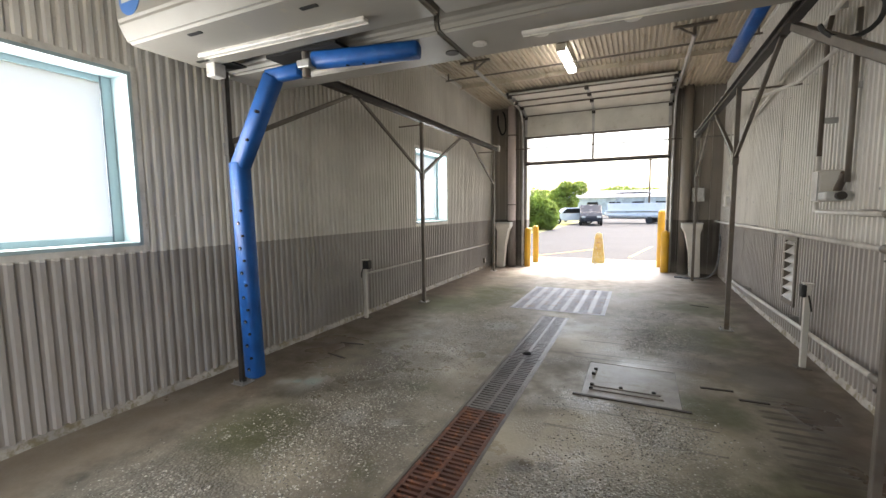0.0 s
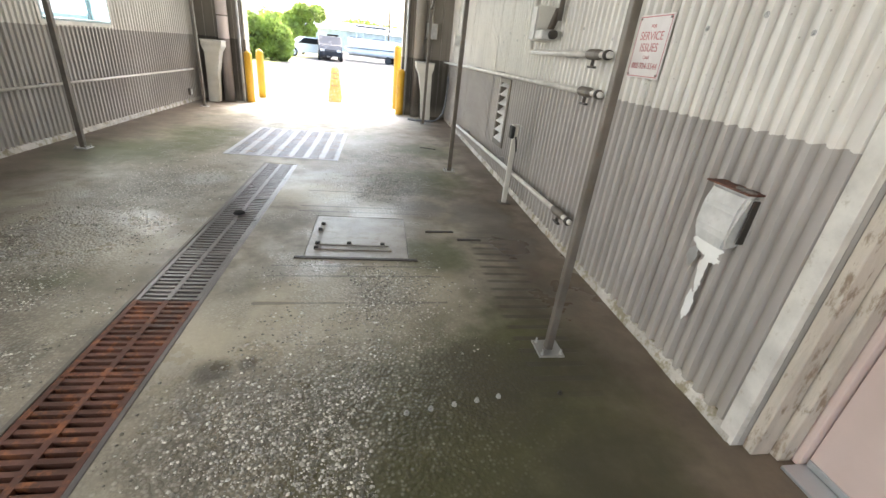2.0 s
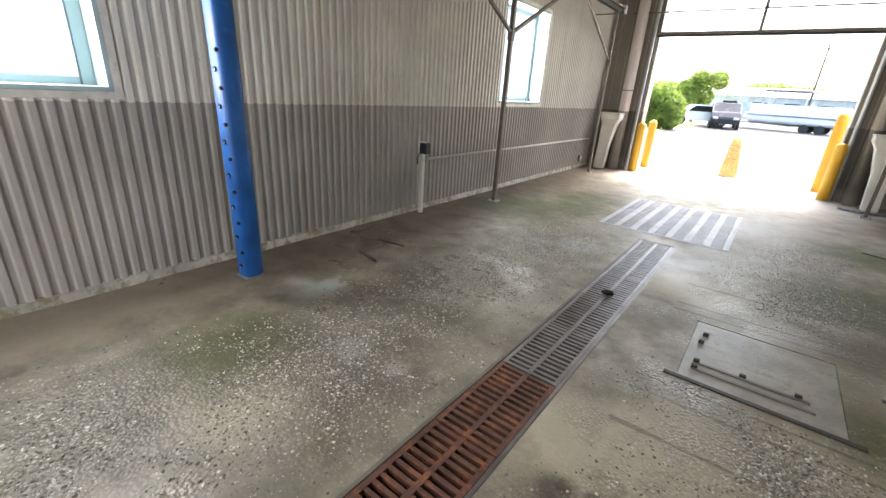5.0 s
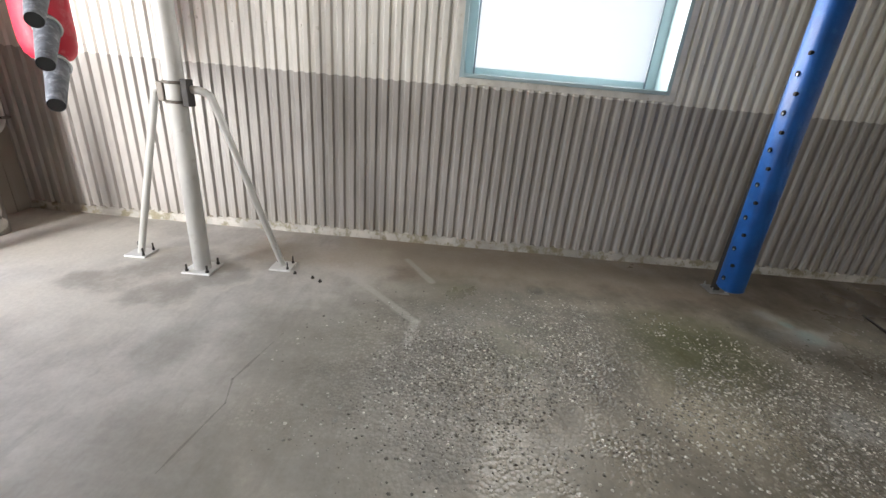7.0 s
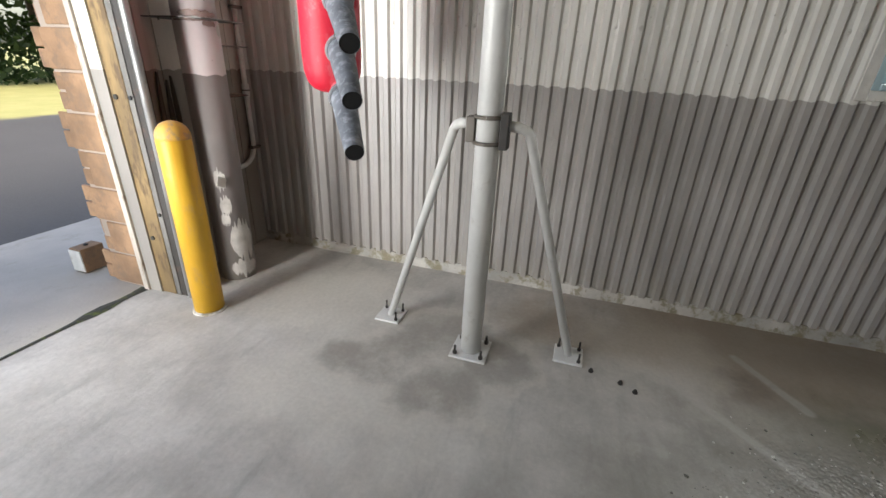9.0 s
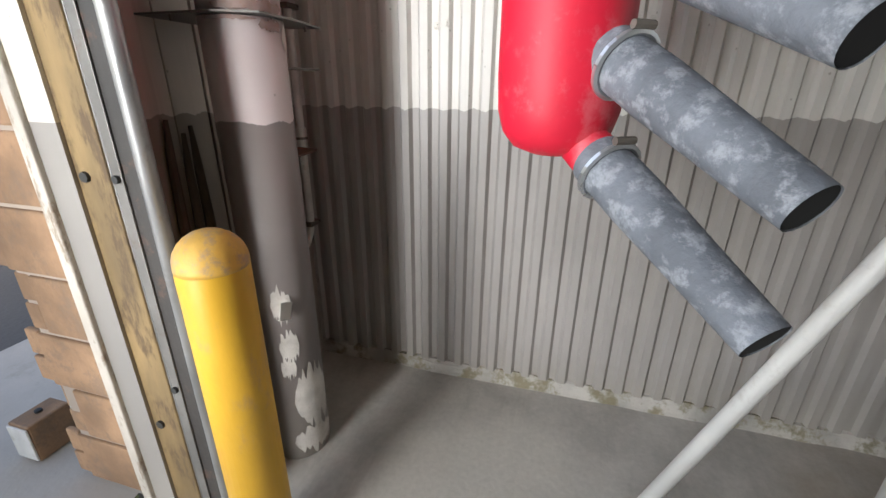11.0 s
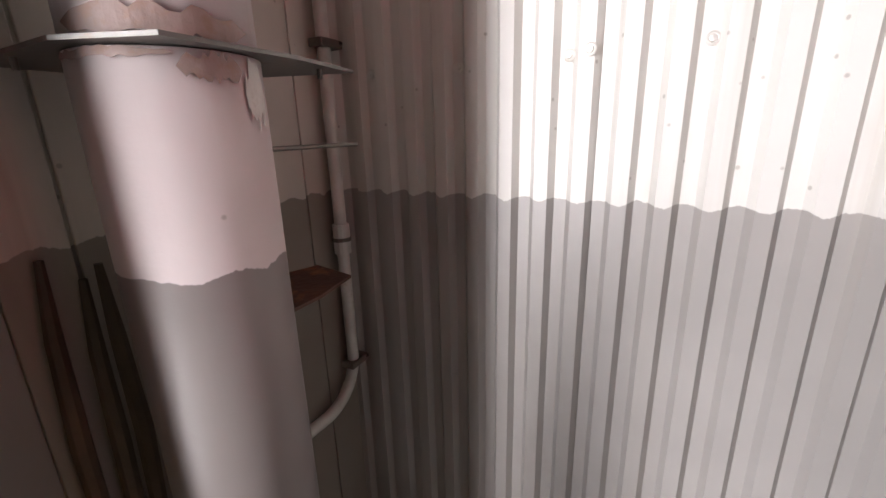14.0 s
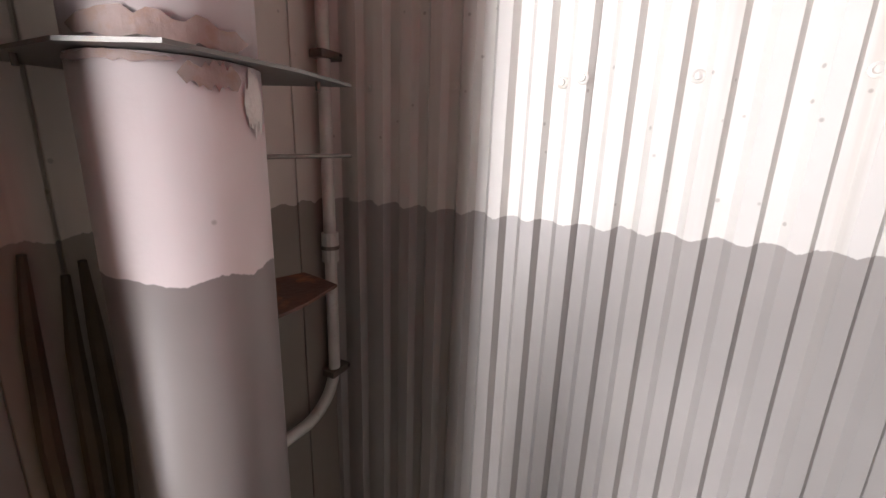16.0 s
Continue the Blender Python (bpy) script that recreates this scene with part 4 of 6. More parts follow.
part("spine", box(-2.77, 1.5, GY0 + 0.6, GY0 + 0.86, GZ + 0.18, GZ + 0.55, 0.01), M_RAIL, gantry)
for a, c in ((-2.5, -1.1), (-0.4, 1.2)):
    part("lip_strip", bar((a, GY0 + 0.40, GZ - 0.006), (c, GY0 + 0.44, GZ - 0.006), 0.05, 0.03, bevel=0.008), M_PIPE, gantry)
    part("lip_strip", bar((a + 0.1, GY1 - 0.35, GZ - 0.006), (c, GY1 - 0.31, GZ - 0.006), 0.04, 0.024, bevel=0.008), M_PIPE, gantry)
for a, c in ((-0.86, 3.95), (-0.62, 3.88), (-0.2, 3.9), (0.35, 3.92)):
    part("port", lathe([(0.05, 0), (0.05, 0.008), (0.035, 0.008), (0.03, 0.002), (0, 0.002)], sides=16, at=(a, c, GZ - 0.007)), M_RAIL if a < -0.7 else M_PIPE, gantry)
# slots and recesses are solid black boxes, their shade given as colour
for a, c in ((-2.62, 3.25), (-2.2, 2.9), (-1.3, 2.95)):
    part("vent_slot", box(a - 0.06, a + 0.06, c - 0.015, c + 0.015, GZ - 0.006, GZ + 0.004, 0.003), M_SHADE_BLACK, gantry)
part("recess", box(-2.72, -2.45, 3.36, 3.5, GZ - 0.003, GZ + 0.01), M_SHADE_BLACK, gantry)
part("nozzle_block", box(-2.66, -2.56, 3.30, 3.40, GZ - 0.10, GZ + 0.01, 0.01), M_PIPE, gantry)
part("hinge_recess", box(-2.15, -1.5, 3.42, 3.6, GZ - 0.004, GZ + 0.02), M_SHADE_BLACK, gantry)
bm = tube([(-2.62, GY0 - 0.004, GZ + 0.25), (-2.62, GY0 + 0.01, GZ + 0.25)], 0.11, sides=32)
part("badge", bm, M_BLUELOGO, gantry, "round blue badge")
part("badge_mark", box(-2.70, -2.54, GY0 - 0.008, GY0 - 0.003, GZ + 0.225, GZ + 0.275, 0.001), M_PIPE, gantry)
for x in (RXL, RXR):
    part("carriage", box(x - 0.14, x + 0.14, GY0 + 0.1, GY1 - 0.1, RZ + 0.14, RZ + 0.34, 0.015), M_RAIL, gantry)
    for yy in (GY0 + 0.35, GY1 - 0.3):
        part("wheel", tube([(x - 0.03, yy, RZ + 0.19), (x + 0.03, yy, RZ + 0.19)], 0.06, sides=20), M_BLACK, gantry)
part("motor", tube([(1.30, 4.32, 2.86), (1.62, 4.32, 2.86)], 0.09, sides=20), M_RAIL, gantry)
part("motor_box", box(1.34, 1.62, 4.1, 4.42, 2.95, 3.12, 0.02), M_RAIL, gantry)
part("motor_cable", tube(arc((1.5, 4.35, 2.66), 0.15, 200, 420, 12, "xz"), 0.014, sides=8), M_BLACK, gantry)
thing(gantry, "overhead wash gantry with cream panels riding on rails", "wash gantry")


def arm(name, label):
    """A blue foam-clad spray arm hanging from a hinge."""
    e = empty(name, 0, 0, 0)

    def clad(p, q, w, d, twist=0.0):
        """A round-edged foam sleeve from p to q."""
        bm = bmesh.new()
        p, q = Vector(p), Vector(q)
        n = (q - p).normalized()
        side = n.cross(Vector((0, 1, 0))).normalized()
        fwd = n.cross(side).normalized()
        rings = []
        for c, k in ((p, 0.82), (p + n * 0.012, 1.0), (q - n * 0.012, 1.0), (q, 0.82)):
            ring = []
            for j in range(20):
                a = 2 * math.pi * j / 20
                cx, cy = math.cos(a), math.sin(a)
                ring.append(bm.verts.new(c + side * (w / 2 * k * math.copysign(abs(cx) ** 0.6, cx)) + fwd * (d / 2 * k * math.copysign(abs(cy) ** 0.6, cy))))
            rings.append(ring)
        for r1, r2 in zip(rings, rings[1:]):
            for j in range(20):
                bm.faces.new((r1[j], r1[(j + 1) % 20], r2[(j + 1) % 20], r2[j]))
        bm.faces.new(rings[0])
        bm.faces.new(rings[-1])
        return bm
    part("lower_cover", clad((-2.40, 3.38, 0.19), (-2.445, 3.38, 1.925), 0.145, 0.13), M_BLUE, e, smooth=True)
    part("upper_cover", clad((-2.445, 3.38, 1.88), (-2.10, 3.44, 2.545), 0.14, 0.125), M_BLUE, e, smooth=True)
    part("shoulder", clad((-2.16, 3.44, 2.545), (-1.85, 3.46, 2.56), 0.10, 0.10), M_BLUE, e, smooth=True)
    folded = empty("folded_arm", 0, 0, 0)
    part("cover", clad((-1.76, 3.50, 2.625), (-0.98, 3.66, 2.625), 0.11, 0.13), M_BLUE, folded, smooth=True)
    part("bracket", box(-1.80, -1.70, 3.46, 3.54, 2.58, 2.69, 0.01), M_STEEL, folded)
    for k in range(3):
        part("nozzle", tube([(-1.5 + k * 0.12, 3.55 + k * 0.025, 2.565), (-1.5 + k * 0.12, 3.55 + k * 0.025, 2.58)], 0.012, sides=8), M_SHADE_BLACK, folded)
    thing(folded, "blue foam-clad arm folded flat under the gantry", "spray arm")
    folded = empty("folded_arm", 0, 0, 0)
    part("cover", clad((1.13, 5.55, 2.84), (1.2, 4.7, 3.02), 0.10, 0.14), M_BLUE, folded, smooth=True)
    part("bracket", box(1.14, 1.40, 4.66, 4.74, 2.98, 3.05, 0.01), M_STEEL, folded)
    thing(folded, "blue foam-clad arm folded beside the rail", "spray arm")
    for k in range(14):
        z = 0.27 + k * 0.098
        x = -2.40 - 0.04 * (z - 0.19) / 1.73
        off = 0.022 if k % 2 else -0.012
        # black stubs: the shade inside each nozzle hole is painted on
        part("nozzle", tube([(x + off + 0.02, 3.309, z), (x + off + 0.02, 3.33, z)], 0.014 if k % 2 == 0 else 0.011, sides=10), M_SHADE_BLACK, e, "dark spray nozzle hole")
        if k % 2 == 0:
            part("nozzle_tip", tube([(x + off + 0.026, 3.306, z - 0.004), (x + off + 0.026, 3.32, z - 0.004)], 0.006, sides=8), M_GALV, e)
    for z in (2.08, 2.28):
        part("nozzle", tube([(-2.30 + (z - 2.08) * 0.55, 3.33, z), (-2.30 + (z - 2.08) * 0.55, 3.36, z)], 0.012, sides=10), M_SHADE_BLACK, e)
    part("hinge_pin", tube([(-1.80, 3.46, 2.50), (-1.80, 3.46, 2.69)], 0.03, sides=14), M_STEEL, e)
    part("hinge_clamp", box(-1.86, -1.74, 3.42, 3.5, 2.56, 2.62, 0.01), M_GALV, e)
    return thing(e, label, "spray arm")


arm("spray_arm", "bright blue foam-clad spray arm hanging over the floor")
# ---- dryer: mast with stays, red plenum with hoses ----
mast = empty("dryer_mast", -2.39, 0.02, 0)
part("pipe", tube([(0, 0, 0.012), (0, 0, 3.6)], 0.051, sides=24), M_MAST, mast, smooth=True)
part("base_plate", box(-0.09, 0.09, -0.09, 0.09, 0, 0.012, 0.003), M_MAST, mast)
for a, c in ((-0.065, -0.065), (0.065, -0.065), (-0.065, 0.065), (0.065, 0.065)):
    part("bolt", lathe([(0.011, 0), (0.011, 0.012), (0.006, 0.012), (0.006, 0.045), (0, 0.046)], sides=8, at=(a, c, 0.012)), M_RAIL, mast)
for z in (1.03, 1.13):
    part("clamp_ring", tube(arc((0, 0, z), 0.056, 0, 360, 24, "xy"), 0.008, sides=8, caps=False), M_STEEL, mast)
part("clamp_block", box(-0.03, 0.035, 0.05, 0.085, 1.01, 1.15, 0.004), M_RAIL, mast)
part("clamp_block", box(-0.03, 0.035, -0.085, -0.05, 1.03, 1.13, 0.004), M_STEEL, mast)
for s, tx, ty in ((-1, -0.14, -0.50), (1, -0.13, 0.47)):
    pts = [(-0.005, s * 0.07, 1.10)] + [(tx * (0.02 + 0.14 * k), s * (0.09 + 0.055 * math.sin(radians(25 * k))) + s * 0.006 * k, 1.10 - 0.045 * (1 - math.cos(radians(25 * k)))) for k in range(1, 4)] + [(tx, ty, 0.012)]
    part("stay", tube(pts, 0.021, sides=14), M_MAST, mast, smooth=True)
    part("foot_plate", box(tx - 0.07, tx + 0.07, ty - 0.07, ty + 0.07, 0, 0.012, 0.003), M_MAST, mast)
    for a, c in ((-0.05, -0.05), (0.05, 0.05), (-0.05, 0.05)):
        part("bolt", lathe([(0.009, 0), (0.009, 0.012), (0.005, 0.012), (0.005, 0.05), (0, 0.051)], sides=8, at=(tx + a, ty + c, 0.012)), M_RAIL, mast)
thing(mast, "pale grey pipe mast with two bent stays bolted down", "mast")

DX, DY = -2.54, -0.765
dryer = empty("dryer_plenum", DX, DY, 0)
prof = [(0.0, 1.165), (0.05, 1.170), (0.09, 1.185), (0.115, 1.215), (0.128, 1.26), (0.132, 1.33), (0.134, 2.55), (0.12, 2.65), (0.08, 2.7), (0.06, 2.7), (0.06, 2.75)]
part("body", lathe(prof, sides=32), M_RED, dryer, smooth=True)
part("hanger", tube([(0, 0, 2.75), (0, 0, CEIL)], 0.04, sides=14), M_MAST, dryer)
hd = Vector((0.325, 0.235, -0.195)).normalized()
n_h = 7
for k in range(n_h):
    tip = Vector((-2.145, -0.447, 0.985 + 0.19 * k)) - Vector((DX, DY, 0))
    root = tip - hd * 0.56
    neck = tip - hd * 0.40
    part("neck", tube([root, neck], 0.050, sides=20), M_RED, dryer, smooth=True)
    hs = part("hose", tube([neck - hd * 0.03, tip - hd * 0.3, tip - hd * 0.15, tip], 0.06, sides=22, radii=[0.055, 0.053, 0.045, 0.038], caps=False), M_HOSE, dryer, "scuffed grey rubber hose", smooth=True)
    # capped black plug in the hose mouth, in place of its inner shade
    part("hose_mouth_shade", tube([tip - hd * 0.12, tip - hd * 0.002], 0.0365, sides=22), M_SHADE_BLACK, dryer)
    c = neck + hd * 0.01
    side = hd.cross(Vector((0, 0, 1))).normalized()
    upv = side.cross(hd)
    part("hose_clamp", tube([c + (side * math.cos(a) + upv * math.sin(a)) * 0.06 for a in [2 * math.pi * j / 24 for j in range(25)]], 0.007, sides=6, caps=False), M_ALU, dryer, "silver band clamp")
    part("clamp_screw", tube([c + upv * 0.07 - side * 0.02, c + upv * 0.07 + side * 0.025], 0.008, sides=8), M_STEEL, dryer)
thing(dryer, "red rounded dryer plenum with grey rubber blower hoses", "dryer")

# ---- near corner: column, bollard, conduit, plates ----
CX, CY = -2.63, -1.615
col_e = empty("column", CX, CY, 0)
part("shaft", tube([(0, 0, 0.0), (0, 0, 1.467)], 0.106, sides=36), M_COLUMN, col_e, smooth=True)
part("shaft", tube([(0, 0, 1.476), (0, 0, CEIL)], 0.104, sides=36), M_COLUMN, col_e, smooth=True)
bm = bmesh.new()
vs = [bm.verts.new((x, y, z)) for z in (1.469, 1.474) for x, y in ((-0.25, 0.09), (-0.10, 0.12), (0.085, 0.125), (0.13, 0.02), (0.12, -0.235), (-0.14, -0.235))]
for k in range(6):
    bm.faces.new((vs[k], vs[(k + 1) % 6], vs[6 + (k + 1) % 6], vs[6 + k]))
bm.faces.new(vs[:6][::-1])
bm.faces.new(vs[6:])
part("flange", bm, M_TRACK, col_e, "dull flat steel flange plate")
for a, c in ((-0.18, 0.08), (0.11, -0.12)):
    part("bolt", lathe([(0.004, -0.016), (0.004, 0.0), (0.005, 0.0), (0.005, 0.004), (0, 0.005)], sides=8, at=(a, c, 1.471)), M_STEEL, col_e)
part("peg", tube([(-0.08, 0.02, 1.352), (-0.30, 0.045, 1.352)], 0.004, sides=6), M_STEEL, col_e)
bm = bmesh.new()
vs = [bm.verts.new((x, y, z)) for z in (1.083, 1.089) for x, y in ((-0.10, -0.03), (-0.13, -0.16), (-0.31, -0.10), (-0.285, 0.015), (-0.175, 0.035), (-0.10, 0.035))]
for k in range(6):
    bm.faces.new((vs[k], vs[(k + 1) % 6], vs[6 + (k + 1) % 6], vs[6 + k]))
bm.faces.new(vs[:6][::-1])
bm.faces.new(vs[6:])
part("gusset", bm, M_RUST, col_e, "rusty steel gusset tongue")
r3 = random.Random(8)


def flake(a0, a1, z0, z1, seed, rad=0.1085):
    """A ragged patch of bare primer wrapped on the shaft."""
    r2 = random.Random(seed)
    bm = bmesh.new()
    n = 18
    tops, lows = [], []
    for k in range(n + 1):
        a = radians(a0 + (a1 - a0) * k / n)
        e = math.sin(math.pi * k / n) ** 0.4
        zc = (z0 + z1) / 2
        hh = (z1 - z0) / 2 * e
        tops.append(bm.verts.new((rad * math.cos(a), rad * math.sin(a), zc + hh * r2.uniform(0.45, 1.15))))
        lows.append(bm.verts.new((rad * math.cos(a), rad * math.sin(a), zc - hh * r2.uniform(0.45, 1.15))))
    for k in range(n):
        bm.faces.new((lows[k], lows[k + 1], tops[k + 1], tops[k]))
    return bm


for i, (a0, a1, z0, z1) in enumerate(((34, 112, 0.12, 0.40), (24, 116, 0.01, 0.15), (18, 52, 0.58, 0.72), (100, 122, 1.38, 1.466), (22, 56, 0.42, 0.56), (20, 46, 0.36, 0.46))):
    part("paint_flake", flake(a0, a1, max(z0, 0.01), z1, i), M_BARE, col_e, "bare patch of flaked paint")
for i, (a0, a1, z0, z1) in enumerate(((-20, 60, 1.455, 1.467), (0, 110, 1.474, 1.51), (60, 100, 1.43, 1.466))):
    part("rust_stain", flake(a0, a1, z0, z1, 40 + i, 0.1075), M_RUSTSTAIN, col_e, "brown rust stain")
part("tag", bar((0.075, 0.085, 0.63), (0.135, 0.095, 0.66), 0.004, 0.05), M_PIPE, col_e, "bent white metal tag")
thing(col_e, "round steel column, peeling off-white over grey paint", "column")

con = empty("corner_conduit", -3.13, YN + 0.045, 0)
path = [(0, 0, CEIL), (0, 0, 0.78)] + arc((0.13, 0, 0.74), 0.13, 180, 265, 8, "xz") + [(0.26, -0.012, 0.605)]
part("pipe", tube(path, 0.0165, sides=14), M_PIPE, con, smooth=True)
part("coupling", tube([(0, 0, 1.055), (0, 0, 1.135)], 0.023, sides=14), M_PIPE, con)
part("coupling_nut", tube([(0, 0, 1.09), (0, 0, 1.10)], 0.026, sides=12), M_STEEL, con)
for z in (1.58, 2.6, 0.72):
    part("strap", box(-0.045, 0.03, -0.02, 0.022, z - 0.01, z + 0.01, 0.003), M_STEEL, con)
    part("screw", lathe([(0.006, 0), (0.006, 0.006), (0, 0.008)], sides=8, at=(-0.038, 0.02, z)), M_RAIL, con)
thing(con, "painted conduit bending into the end wall", "conduit")


def bollard(x, y, h, r, label="yellow painted steel bollard with a domed top"):
    e = empty("bollard", x, y, 0)
    prof = [(r, 0.0), (r, h - r * 0.95)] + [(r * math.cos(radians(a)), h - r * 0.95 + r * 0.95 * math.sin(radians(a))) for a in range(12, 90, 13)] + [(0, h)]
    part("pipe", lathe(prof, sides=30), M_YELLOW, e, smooth=True)
    part("base_ring", lathe([(r + 0.012, 0.0), (r + 0.012, 0.006), (r + 0.001, 0.012)], sides=30), M_CURB, e)
    return thing(e, label, "bollard", "bollards")


near_bollard = bollard(-2.225, -1.455, 1.02, 0.076, "yellow painted bollard with a worn domed top")
part("worn_top", lathe([(0.0765, 0.938), (0.0765, 0.948)] + [(0.0768 * math.cos(radians(a)), 0.948 + 0.0735 * math.sin(radians(a))) for a in range(12, 90, 13)] + [(0, 1.0215)], sides=30), M_WORNYELLOW, near_bollard, "rubbed brownish dome", smooth=True)
bollard(-2.205, 11.88, 1.02, 0.078)
bollard(-2.195, 12.8, 1.05, 0.08)
bollard(0.985, 11.88, 0.98, 0.085)
bollard(0.943, 12.82, 1.45, 0.09, "tall yellow steel bollard with a domed top")

# ---- right wall: pipes, boxes, louvre, sign, hood ----
def pipe_run(name, pts, r, material, label, valve=None, straps=()):
    e = empty(name, 0, 0, 0)
    part("pipe", tube(pts, r, sides=12), material, e, smooth=True)
    if valve:
        x, y, z = valve
        part("valve_body", tube([(x, y - 0.10, z), (x, y - 0.06, z), (x, y + 0.06, z), (x, y + 0.10, z)], 0.03, sides=14, radii=[0.024, 0.034, 0.034, 0.024]), M_STEEL, e, "grimy metal valve body")
        part("end_cap", tube([(x, y - 0.17, z), (x, y - 0.20, z)], r + 0.01, sides=12), M_RAIL, e)
        part("valve_stem", tube([(x, y, z - 0.02), (x, y, z - 0.075)], 0.012, sides=8), M_RAIL, e)
        part("valve_lever", box(x - 0.012, x + 0.012, y - 0.05, y + 0.05, z - 0.085, z - 0.07, 0.004), M_RAIL, e)
    for s in straps:
        x, y, z = s
        d = XR if x > 0 else XL
        part("strap", box(min(x, d), max(x, d), y - 0.012, y + 0.012, z - r - 0.006, z + r + 0.006, 0.004), M_GALV, e)
    return thing(e, label, "pipe")


PX = 1.915
pipe_run("water_pipe", [(PX, 4.5, 1.47), (PX, 6.0, 1.47), (PX, 6.05, 1.49), (PX, 6.07, 1.56), (PX, 6.07, 1.98)], 0.021, M_PIPE, "pale painted pipe turning up the wall", (PX, 4.72, 1.47), [(PX, 5.2, 1.47)])
pipe_run("riser_pipe", [(PX, 6.07, 1.98), (PX, 6.07, 3.05), (PX, 6.0, 3.2)], 0.02, M_DARKPIPE, "dark brown riser pipe on the wall", None, [(PX, 6.07, 2.3)])
pipe_run("water_pipe", [(PX, 4.5, 1.235), (PX, 11.75, 1.20)], 0.020, M_PIPE, "long pale painted pipe along the wall", (PX, 4.72, 1.235), [(PX, 7.2, 1.222), (PX, 8.6, 1.215), (PX, 10.2, 1.207)])
pipe_run("water_pipe", [(PX, 4.5, 0.35), (PX, 6.2, 0.31), (PX, 9.9, 0.22)], 0.020, M_PIPE, "pale pipe low along the wall", (PX, 4.72, 0.345), [(PX, 6.7, 0.30), (PX, 8.8, 0.245)])
pipe_run("conduit", [(PX + 0.06, 5.62, 1.72), (PX + 0.06, 5.62, 3.1)], 0.02, M_STEEL, "dusty conduit rising from the control box", None, [(PX + 0.06, 5.62, 2.5)])
pipe_run("conduit", [(PX + 0.04, 4.0, 3.55), (PX + 0.04, 8.3, 2.95), (PX + 0.04, 9.3, 2.85)], 0.022, M_PIPE, "pale conduit slanting along the wall", None, [(PX + 0.04, 6.0, 3.27)])
pipe_run("conduit", [(PX + 0.04, 5.6, 2.9), (PX - 0.1, 6.4, 2.75), (PX - 0.35, 7.0, 2.74)], 0.018, M_PIPE, "pale conduit bending off the wall", None, [(PX + 0.04, 5.62, 2.9)])
pipe_run("conduit", [(-3.12, 6.0, 0.625), (-3.12, 11.4, 0.61)], 0.016, M_PIPE, "pale conduit along the grey dado", None, [(-3.12, 7.3, 0.621), (-3.12, 8.8, 0.617), (-3.12, 10.3, 0.613)])

cb = empty("control_box", XR - 0.13, 5.86, 1.70)
part("body", box(-0.06, 0.11, -0.02, 0.13, -0.14, 0.14, 0.012), M_LABEL, cb)
part("lid", box(-0.072, -0.061, -0.012, 0.122, -0.13, 0.13, 0.005), M_CHUTE, cb)
part("actuator", box(-0.07, 0.11, -0.22, -0.03, -0.13, -0.05, 0.02), M_CHUTE, cb)
part("plug", tube([(0.02, -0.22, -0.09), (0.02, -0.27, -0.09)], 0.035, sides=12), M_RAIL, cb)
part("cable_gland", tube([(0.04, -0.1, -0.05), (0.05, -0.2, 0.10)], 0.03, sides=12), M_DARKPIPE, cb)
thing(cb, "pale control box with actuator on the wall", "control box")

lv = empty("wall_louver", 0, 0, 0)
x = XR - 0.02
y0, y1, z0, z1 = LOUV
for a, c, d, g in ((y0 - 0.04, y0 + 0.015, z0 - 0.04, z1 + 0.04), (y1 - 0.015, y1 + 0.04, z0 - 0.04, z1 + 0.04), (y0 + 0.015, y1 - 0.015, z0 - 0.04, z0 + 0.015), (y0 + 0.015, y1 - 0.015, z1 - 0.015, z1 + 0.04)):
    part("frame", box(x - 0.025, x + 0.05, a, c, d, g, 0.004), M_STEEL, lv)
for k in range(7):
    z = z0 + 0.06 + k * 0.105
    bm = bmesh.new()
    q = [bm.verts.new(p) for p in ((x - 0.03, y0, z - 0.03), (x - 0.03, y1, z - 0.03), (x + 0.06, y1, z + 0.05), (x + 0.06, y0, z + 0.05), (x - 0.026, y0, z - 0.037), (x - 0.026, y1, z - 0.037), (x + 0.064, y1, z + 0.043), (x + 0.064, y0, z + 0.043))]
    for f in ((0, 1, 2, 3), (7, 6, 5, 4), (0, 4, 5, 1), (2, 6, 7, 3), (1, 5, 6, 2), (0, 3, 7, 4)):
        bm.faces.new([q[i] for i in f])
    part("slat", bm, M_PIPE, lv)
# black sheet that stands for the shade behind the slats
part("backing", box(XR + 0.20, XR + 0.22, y0, y1, z0, z1), M_SHADE_BLACK, lv)
thing(lv, "metal wall louver with slanted pale slats", "louver")


def sensor_stub(x, y, h, face):
    e = empty("sensor_post", x, y, 0)
    part("upright", box(-0.023, 0.023, -0.023, 0.023, 0.008, h, 0.004), M_LABEL, e)
    part("foot_plate", box(-0.06, 0.06, -0.06, 0.06, 0, 0.008, 0.002), M_STEEL, e)
    part("sensor_head", box(-0.035 + 0.02 * face, 0.035 + 0.05 * face, -0.045, 0.045, h - 0.12, h + 0.0, 0.012), M_BLACK, e, "black sensor head")
    part("cap", box(-0.04, 0.04, -0.04, 0.04, h, h + 0.012, 0.004), M_PIPE, e)
    part("cable", tube([(0.0, -0.04, h - 0.1), (0.0, -0.09, h - 0.16), (-0.02 * face, -0.06, h - 0.24)], 0.008, sides=6), M_BLACK, e)
    return thing(e, "short pale post with a black sensor head", "sensor post", "sensor posts")


sensor_stub(1.86, 5.93, 0.80, -1)
sensor_stub(-3.06, 5.86, 0.83, 1)

sg = empty("service_sign", XR - 0.039, 4.26, 1.525)
